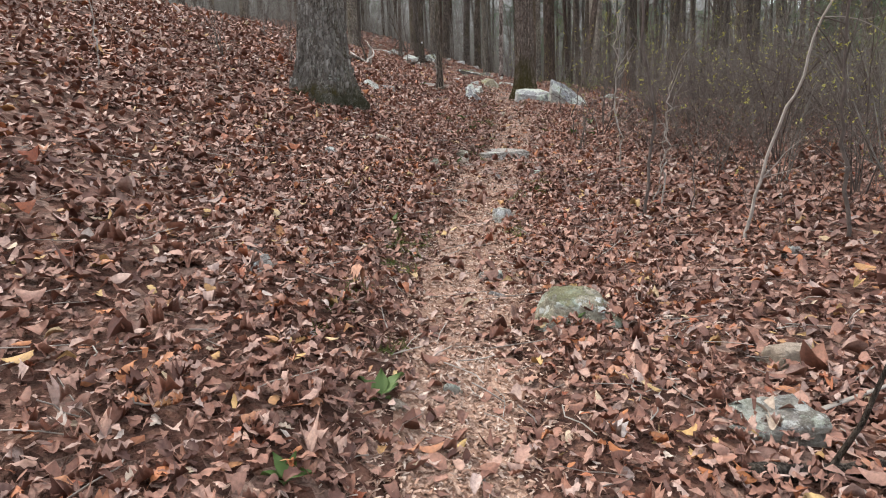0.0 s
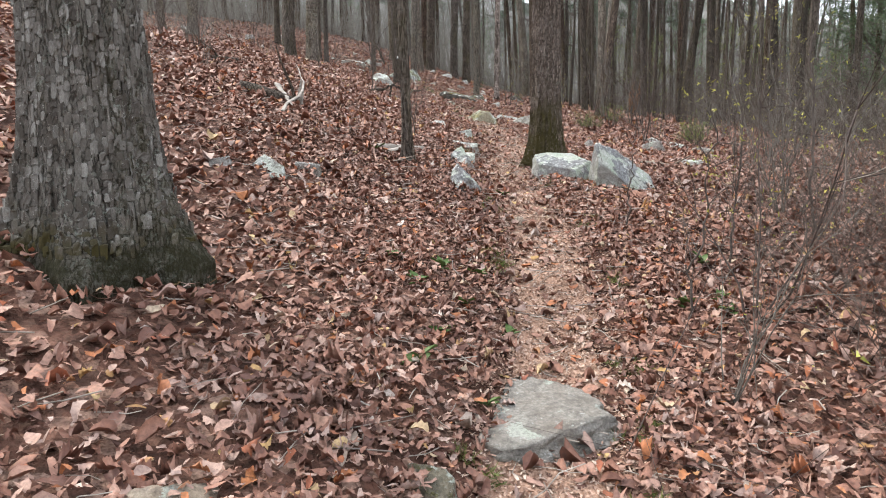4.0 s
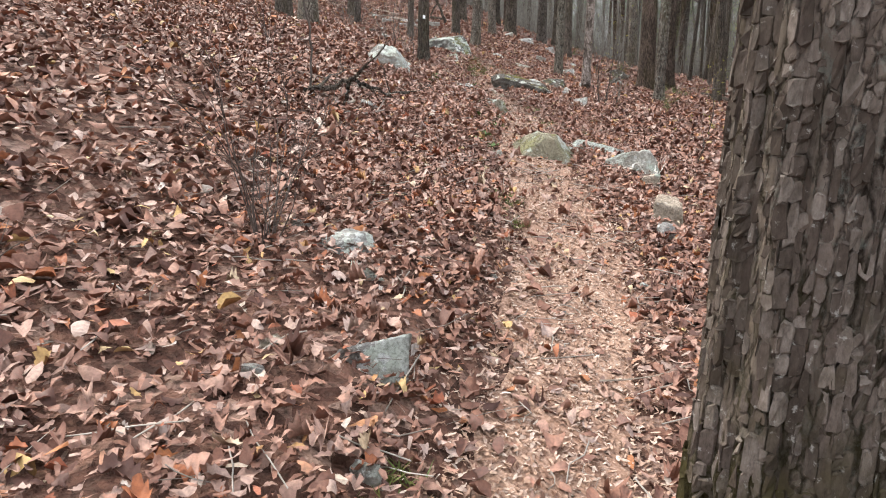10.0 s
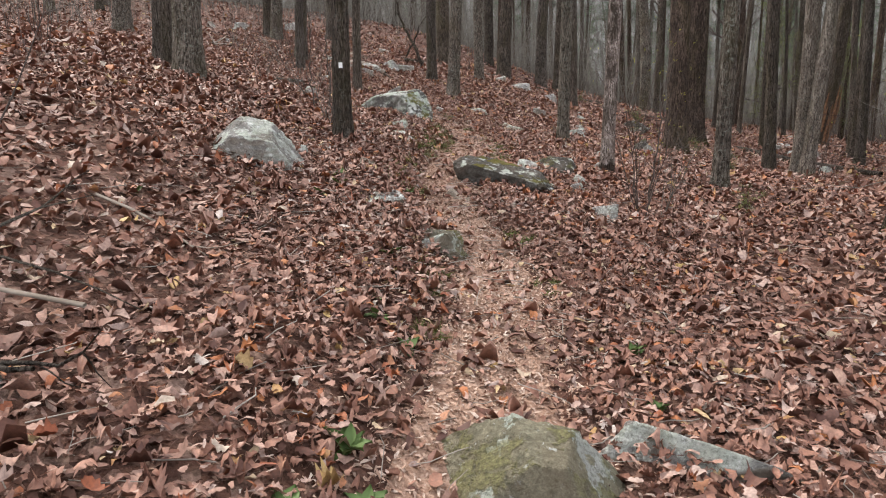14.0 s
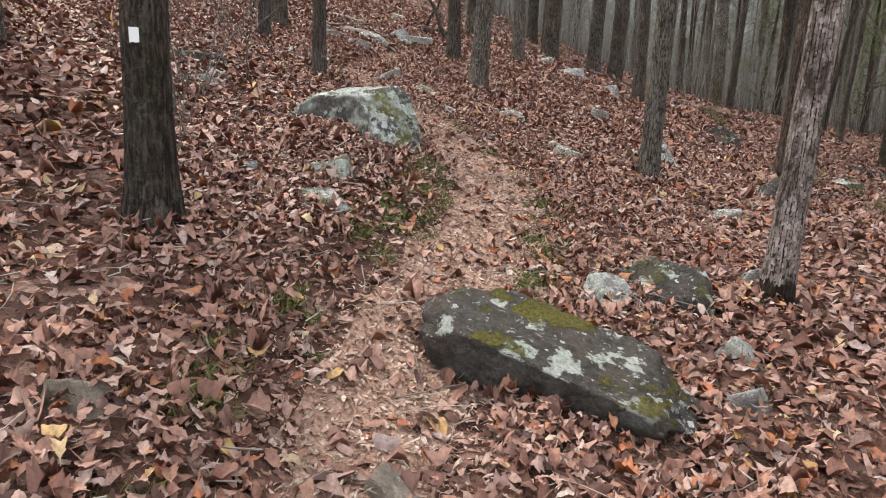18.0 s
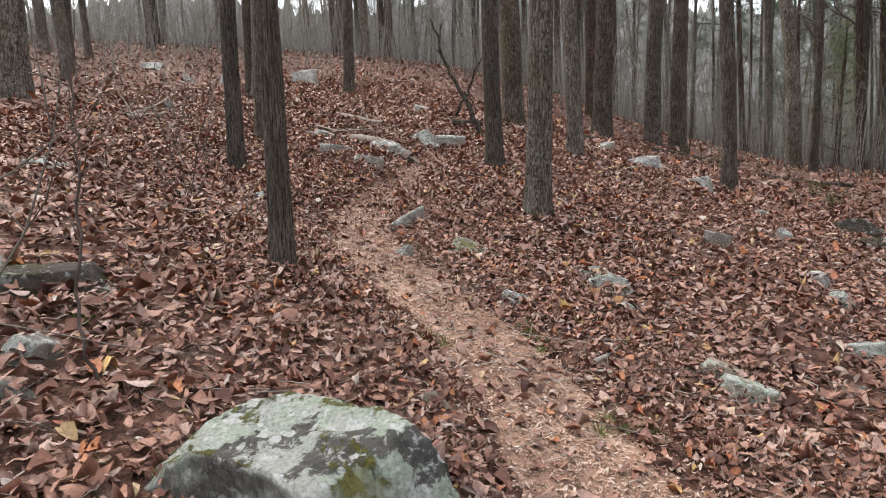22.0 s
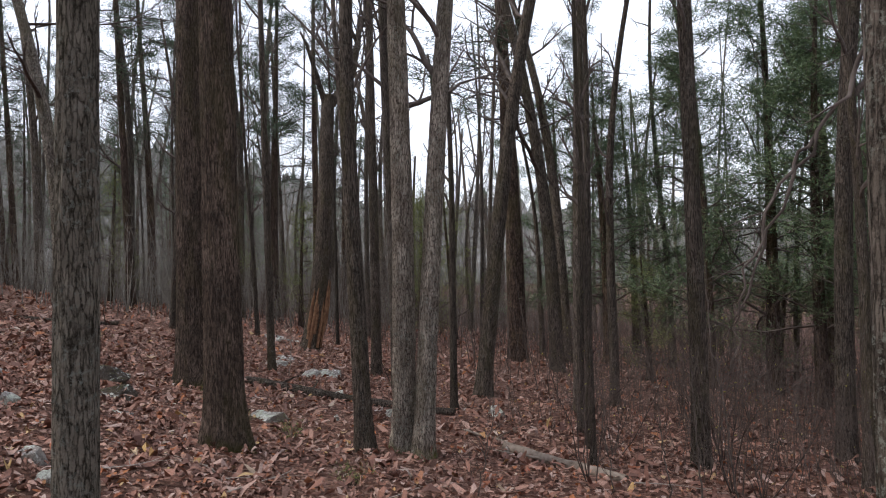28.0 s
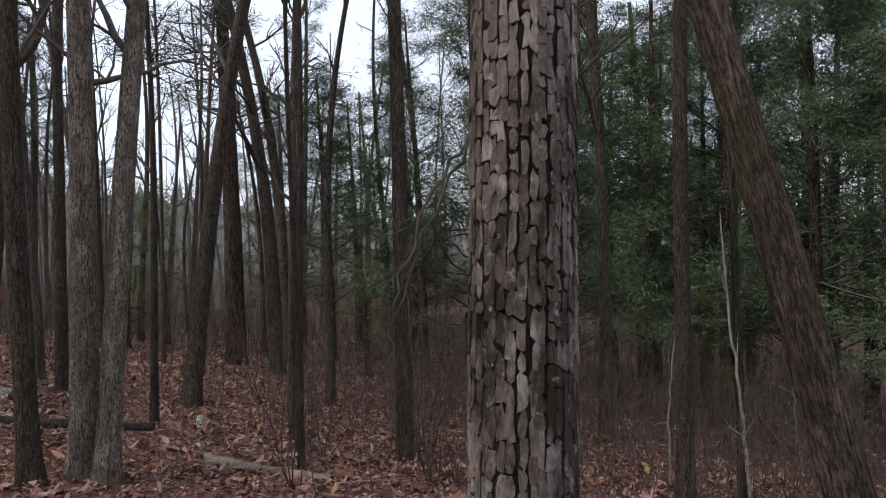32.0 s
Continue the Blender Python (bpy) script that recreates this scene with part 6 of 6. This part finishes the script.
# far wooded ridges closing the view, their haze painted on and glowing
def ridge(name, radius, a0, a1, seed_):
    """Hills all round, higher ahead and lower down the slope."""
    r = np.random.RandomState(seed_)
    n = 1500
    deg = np.linspace(a0, a1, n)
    a = np.radians(deg)
    height = 22 + 19 * np.exp(-((deg + 12) / 58.0) ** 4) + 14 * np.exp(-((deg + 25) / 30.0) ** 4)
    top = height * (0.92 + 0.06 * np.sin(a * 5 + 1) + 0.05 * np.sin(a * 13 + seed_)) + np.abs(r.normal(0, 2.6, n)) - 3.5
    ring = [(1.0, 0.0), (1.03, 0.45), (1.07, 0.8), (1.12, 1.0), (1.4, 0.9)]
    v = np.stack([np.stack([radius * q * np.sin(a), 25 + radius * q * np.cos(a), -8 + top * u], 1) for q, u in ring])
    ff, fs = grid_faces(len(ring), n)
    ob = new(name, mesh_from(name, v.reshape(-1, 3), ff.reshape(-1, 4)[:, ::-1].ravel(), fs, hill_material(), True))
    tagged(ob, "far wooded ridge, haze painted into its pale glowing colour", "hill", kind="structure")


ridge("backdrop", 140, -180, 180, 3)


# the drooping bough at the lower trunk, and a pale sapling further down
def bough(label, pts, rad, mat, seed_, twigs=7, parent=None):
    r = np.random.RandomState(seed_)
    h = Heap()
    p = np.array(pts, float)
    u = np.linspace(0, len(p) - 1, 4 * len(p))
    p = np.stack([np.interp(u, range(len(p)), p[:, k]) for k in range(3)], 1) + r.normal(0, 0.012, (len(u), 3))
    h.add(*tube(p, np.linspace(rad, rad * 0.3, len(p)), 6))
    for k in range(twigs):
        i = r.randint(4, len(p) - 1)
        w = p[i] - p[i - 1]
        limb(h, p[i], w / np.linalg.norm(w) + r.normal(0, 0.6, 3), r.uniform(0.15, 0.5), rad * 0.35, r, 1, 4, 0.0, 0.8)
    return h.mesh("bough", mat)


lower = [o for o in bpy.data.objects if o.get("label") == "grey lichen-spotted trunk on the lower slope"][0]
inv = lower.matrix_basis.inverted()
for k, line in enumerate(([(3.12, 25.95, 5.4), (3.7, 26.05, 5.2), (4.05, 26.15, 4.75), (4.0, 26.30, 4.30), (3.85, 26.42, 4.02), (3.70, 26.55, 3.66), (3.62, 26.68, 3.24)],
                          [(3.85, 26.42, 4.02), (3.72, 26.50, 3.88), (3.58, 26.58, 3.6), (3.54, 26.64, 3.3), (3.52, 26.68, 3.02)])):
    part("bough", bough("", [tuple(inv @ Vector(q)) for q in line], 0.016 - 0.007 * k, TWIG, 60 + k), lower, "thin drooping bare bough")
sap = thing("young_tree", "pale slender sapling with few crooked branches", "tree", lean_pose(10.8, 25.5, 2, -60), "woodland trees")
part("trunk", bough("", [(0, 0, -0.05), (0.02, 0.05, 0.9), (-0.05, 0.1, 1.9), (0.02, 0.2, 2.9), (-0.02, 0.22, 3.9)], 0.028, PALE_TWIG, 71, 9), sap)
sap = thing("young_tree", "pale slender sapling with few crooked branches", "tree", lean_pose(10.9, 26.5, 2, 60), "woodland trees")
part("trunk", bough("", [(0, 0, -0.05), (0.06, 0.02, 0.9), (0.0, -0.05, 1.7), (0.1, -0.2, 2.5)], 0.018, PALE_TWIG, 72, 8), sap)


# the dead boughs propped beside the trail, and pale sticks across the broken rock
def dead_boughs(label, lines):
    x, y, z = lines[0][0][1]
    t = thing("dead_branch", label, "branch", Matrix.Translation((x, y, z)), "fallen branches")
    for k, (pts, rad, mat) in enumerate(lines):
        part("bough", bough("", [(a - x, b - y, c - z) for a, b, c in pts], rad, mat, 400 + int(100 * abs(x)) + k, 2), t)


dead_boughs("dark forked dead branch propped on the leaves", [([(-1.231, 18.645, 1.553), (-0.952, 18.67, 1.6), (-0.779, 18.691, 1.664), (-0.611, 18.72, 1.779)], 0.034, DARK_BARK), ([(-0.79, 18.689, 1.654), (-0.672, 18.689, 1.615), (-0.542, 18.691, 1.574), (-0.412, 18.691, 1.528), (-0.22, 18.702, 1.523)], 0.022, DARK_BARK), ([(-0.772, 18.691, 1.659), (-0.81, 18.668, 1.538), (-0.84, 18.641, 1.385)], 0.026, DARK_BARK)])
dead_boughs("pale dry branch lying on fallen leaves", [([(-0.759, 18.466, 1.282), (-0.673, 18.478, 1.323), (-0.585, 18.489, 1.355), (-0.41, 18.504, 1.385)], 0.018, PALE_TWIG)])
dead_boughs("thin whitish sticks lying across a broken rock", [([(2.049, 18.449, 0.714), (2.061, 18.637, 0.804), (2.075, 18.831, 0.866), (2.02, 18.954, 0.895), (1.96, 19.043, 0.966)], 0.010, BONE_TWIG), ([(1.797, 18.705, 0.82), (1.894, 18.821, 0.874), (1.995, 18.937, 0.922)], 0.010, BONE_TWIG)])


# saplings that stand singly beside the trail
def sapling(x, y, height, lean, toward, rad, mat, label, twigs):
    r = seed()
    t = thing("sapling", label, "sapling", lean_pose(x, y, lean, toward, 0, 1, 1, 0.02), "understorey saplings")
    line = [(0, 0, -0.04)]
    for k in range(1, 6):
        line.append((line[-1][0] + r.normal(0, 0.035) * height / 2, line[-1][1] + r.normal(0, 0.035) * height / 2, height * k / 5))
    part("stem", bough("", line, rad, mat, SEED[0], twigs * 2), t)
    if "buds" in label:
        h = Heap()
        for k in range(40):
            z = r.uniform(0.3, 1.0) * height
            x0, y0 = np.interp(z, [q[2] for q in line], [q[0] for q in line]), np.interp(z, [q[2] for q in line], [q[1] for q in line])
            needle_heap(h, np.array([x0 + r.normal(0, 0.12), y0 + r.normal(0, 0.12), z]), 0.012, r, 3, 0.022, 1.0, (0, 0, 0.6), 0.2)
        tagged(part("bud", h.mesh("bud", BUD, False), t, "small yellow-green opening buds"), kind="stuff")
    return t


sapling(1.43, 5.13, 3.4, 1, 90, 0.013, TWIG, "slender dark sapling rising from leaf litter", 6)
sapling(1.64, 5.34, 1.1, 6, 90, 0.008, PALE_TWIG, "thin pale bare sapling beside the trail", 3)
sapling(1.72, 7.11, 1.6, 3, 90, 0.009, PALE_TWIG, "bare sapling with yellow-green buds on fine twigs", 8)
sapling(1.92, 4.42, 2.6, 16, 90, 0.012, PALE_TWIG, "thin pale bare sapling beside the trail", 4)
sapling(2.53, 4.29, 2.8, 4, 90, 0.014, TWIG, "bare sapling with yellow-green buds on fine twigs", 10)
sapling(1.62, 5.46, 0.8, 6, 80, 0.007, PALE_TWIG, "thin pale bare sapling beside the trail", 2)
sapling(1.79, 5.09, 1.3, 0, 80, 0.006, TWIG, "slender dark sapling rising from leaf litter", 3)
sapling(1.63, 10.54, 0.9, 6, 90, 0.008, TWIG, "slender dark sapling rising from leaf litter", 3)
sapling(-1.17, 18.70, 2.4, -2, 90, 0.013, TWIG, "slender dark sapling rising from leaf litter", 8)
sapling(2.67, 19.82, 1.2, 3, 90, 0.007, TWIG, "bare sapling with yellow-green buds on fine twigs", 4)
sapling(2.07, 23.75, 1.7, 5, 90, 0.009, TWIG, "bare sapling with yellow-green buds on fine twigs", 8)
sapling(-1.75, 25.57, 1.6, -2, 90, 0.01, TWIG, "slender dark sapling rising from leaf litter", 8)
sapling(-1.98, 27.01, 1.3, 0, 90, 0.008, TWIG, "slender dark sapling rising from leaf litter", 5)
sapling(-1.24, 24.64, 1.4, 2, 90, 0.01, TWIG, "slender dark sapling rising from leaf litter", 6)
sapling(-3.09, 5.99, 1.3, 0, 90, 0.008, PALE_TWIG, "thin pale bare sapling beside the trail", 5)
sapling(1.57, 8.90, 1.4, 2, 90, 0.008, TWIG, "bare sapling with yellow-green buds on fine twigs", 7)
sapling(2.09, 9.62, 1.8, 4, 90, 0.009, TWIG, "bare sapling with yellow-green buds on fine twigs", 9)
sapling(3.08, 10.37, 2.2, 0, 90, 0.012, TWIG, "bare sapling with yellow-green buds on fine twigs", 10)
sapling(-0.15, 13.35, 1.1, -12, 90, 0.008, TWIG, "slender dark sapling rising from leaf litter", 5)
sapling(3.64, 11.94, 1.6, 6, 90, 0.012, TWIG, "bare sapling with yellow-green buds on fine twigs", 10)
sapling(4.73, 15.03, 1.7, 10, 90, 0.01, TWIG, "slender dark sapling rising from leaf litter", 9)
sapling(8.44, 28.98, 3.2, -1, 130, 0.012, TWIG, "slender dark sapling rising from leaf litter", 7)
sapling(13.91, 37.70, 2.2, 0, 130, 0.012, TWIG, "slender dark sapling rising from leaf litter", 7)
sapling(5.88, 30.65, 1.4, 8, 130, 0.01, TWIG, "slender dark sapling rising from leaf litter", 6)
sapling(8.06, 38.93, 2.0, 3, 130, 0.01, PALE_TWIG, "thin pale bare sapling beside the trail", 5)
sapling(7.33, 29.95, 1.5, -4, 130, 0.009, TWIG, "slender dark sapling rising from leaf litter", 8)
sapling(8.09, 29.24, 2.0, -4, 150, 0.012, TWIG, "slender dark sapling rising from leaf litter", 8)
sapling(7.92, 29.54, 1.6, -10, 150, 0.01, TWIG, "slender dark sapling rising from leaf litter", 6)
sapling(12.87, 27.67, 2.6, 0, 150, 0.014, TWIG, "slender dark sapling rising from leaf litter", 8)
sapling(11.75, 24.86, 2.5, 2, 150, 0.016, PALE_TWIG, "thin pale bare sapling beside the trail", 7)


# fine dead sticks and stalks strewn over the leaves
def sticks(n, seed_):
    r = np.random.RandomState(seed_)
    h = Heap()
    for k in range(n):
        y = r.uniform(-0.5, 31)
        x = float(trail_x(y)) + r.normal(0, 1.7)
        L, a = r.uniform(0.05, 0.32) ** 1.0, r.uniform(0, 6.283)
        q = np.linspace(-0.5, 0.5, 4)
        px, py = x + q * L * math.cos(a) + r.normal(0, 0.012, 4), y + q * L * math.sin(a) + r.normal(0, 0.012, 4)
        pz = np.full(4, ground_z(px, py).mean()) + 0.035 + q * r.normal(0, 0.04) + r.uniform(0, 0.02)
        h.add(*tube(np.stack([px, py, pz], 1), np.full(4, r.uniform(0.0012, 0.0035)), 3))
    ob = new("twig_litter", h.mesh("twig_litter", PALE_TWIG))
    tagged(ob, "thin pale dead twigs strewn over fallen leaves", "twigs", kind="stuff")


sticks(2600, 88)

fallen_branch(-1.08, 18.60, 1.76, 95, 0.02, "dark fallen branch lying on the leaves", DARK_BARK, 1, 0.1)
fallen_branch(-1.19, 19.52, 0.74, 27, 0.015, "dark fallen branch lying on the leaves", DARK_BARK, 2, 0.12)
fallen_branch(-0.64, 18.50, 0.35, 70, 0.015, "grey fallen branch lying on the leaves", PALE_TWIG, 0, 0.03)
fallen_branch(-4.97, 37.45, 1.42, -36, 0.04, "grey fallen branch lying on the leaves", DEADWOOD, 1, 0.04)
fallen_branch(-3.10, 37.67, 1.71, 29, 0.03, "grey fallen branch lying on the leaves", DEADWOOD, 1, 0.05)
fallen_branch(-7.31, 34.07, 1.19, 95, 0.05, "grey fallen branch lying on the leaves", DEADWOOD, 1, 0.05)
fallen_branch(-0.61, 31.87, 0.54, 42, 0.025, "grey fallen branch lying on the leaves", PALE_TWIG, 1, 0.05)
fallen_branch(1.00, 41.75, 3.62, 35, 0.03, "grey fallen branch lying on the leaves", DEADWOOD, 1, 0.05)
fallen_branch(-4.49, 34.78, 1.50, -5, 0.05, "grey fallen branch lying on the leaves", DEADWOOD, 1, 0.06)
fallen_branch(4.62, 45.50, 2.00, 8, 0.03, "grey fallen branch lying on the leaves", DEADWOOD, 1, 0.05)
fallen_branch(-0.34, 34.74, 5.97, 77, 0.02, "grey fallen branch lying on the leaves", DEADWOOD, 1, 0.04)
fallen_branch(-0.08, 28.53, 0.10, 165, 0.02, "short pale stick lying on the path", PALE_TWIG, 0, 0.03)
fallen_branch(-0.81, 33.00, 0.88, -51, 0.018, "grey fallen branch lying on the leaves", PALE_TWIG, 2, 0.06)
fallen_branch(3.24, 31.20, 1.17, 22, 0.012, "grey fallen branch lying on the leaves", PALE_TWIG, 1, 0.04)
fallen_branch(-0.81, 40.46, 7.08, 53, 0.03, "grey fallen branch lying on the leaves", DEADWOOD, 1, 0.05)
fallen_branch(-0.17, 28.64, 0.21, 22, 0.022, "grey fallen branch lying on the leaves", PALE_TWIG, 0, 0.03)
fallen_branch(-0.36, 34.92, 0.65, -5, 0.015, "grey fallen branch lying on the leaves", DEADWOOD, 1, 0.04)
fallen_branch(2.17, 31.67, 0.93, 14, 0.012, "grey fallen branch lying on the leaves", PALE_TWIG, 1, 0.05)
fallen_branch(3.23, 31.51, 1.11, 16, 0.01, "grey fallen branch lying on the leaves", PALE_TWIG, 1, 0.04)
fallen_branch(8.40, 33.58, 2.45, -88, 0.05, "mossy fallen stem among saplings", DEADWOOD, 1, 0.06)
fallen_branch(8.06, 30.10, 1.04, -53, 0.02, "grey fallen branch lying on the leaves", PALE_TWIG, 2, 0.06)
fallen_branch(-3.07, 46.89, 11.00, -71, 0.02, "grey fallen branch lying on the leaves", PALE_TWIG, 1, 0.05)
fallen_branch(-2.05, 14.48, 1.53, -65, 0.05, "pale broken snag on the bank", PALE_TWIG, 0, 0.1)
fallen_branch(-0.33, 11.68, 0.30, 27, 0.014, "grey fallen branch lying on the leaves", DEADWOOD, 2, 0.08)
fallen_branch(-0.41, 12.23, 0.48, 58, 0.045, "pale broken rotting branch behind the sapling", PALE_TWIG, 0, 0.05)
fallen_branch(0.96, 4.80, 0.40, 53, 0.006, "grey fallen branch lying on the leaves", PALE_TWIG, 0, 0.06)
fallen_branch(-1.45, 12.06, 2.63, 100, 0.02, "grey fallen branch lying on the leaves", PALE_TWIG, 0, 0.2)
fallen_branch(1.23, 6.26, 0.80, 53, 0.012, "grey fallen branch lying on the leaves", PALE_TWIG, 1, 0.06)
fallen_branch(0.82, 4.00, 0.68, 64, 0.006, "grey fallen branch lying on the leaves", PALE_TWIG, 0, 0.04)


# a dead stem propped against the trunks above the trail
def snag(x, y, lean, toward, height, rad):
    r = seed()
    t = thing("dead_snag", "dark dead stem leaning against a standing trunk", "log", lean_pose(x, y, lean, toward))
    part("stem", bough("", [(0, 0, -0.05), (0.03, 0.02, height * 0.3), (-0.04, 0.0, height * 0.6), (0.05, 0.03, height)], rad, DARK_BARK, SEED[0], 3), t)


snag(-2.27, 36.69, -22, 90, 2.3, 0.06)
snag(-3.09, 38.09, 30, 90, 1.9, 0.035)

log(0.85, 1.94, 1.34, 2.02, 0.07, "dark rotting stick half buried in leaves", DARK_BARK, 1)
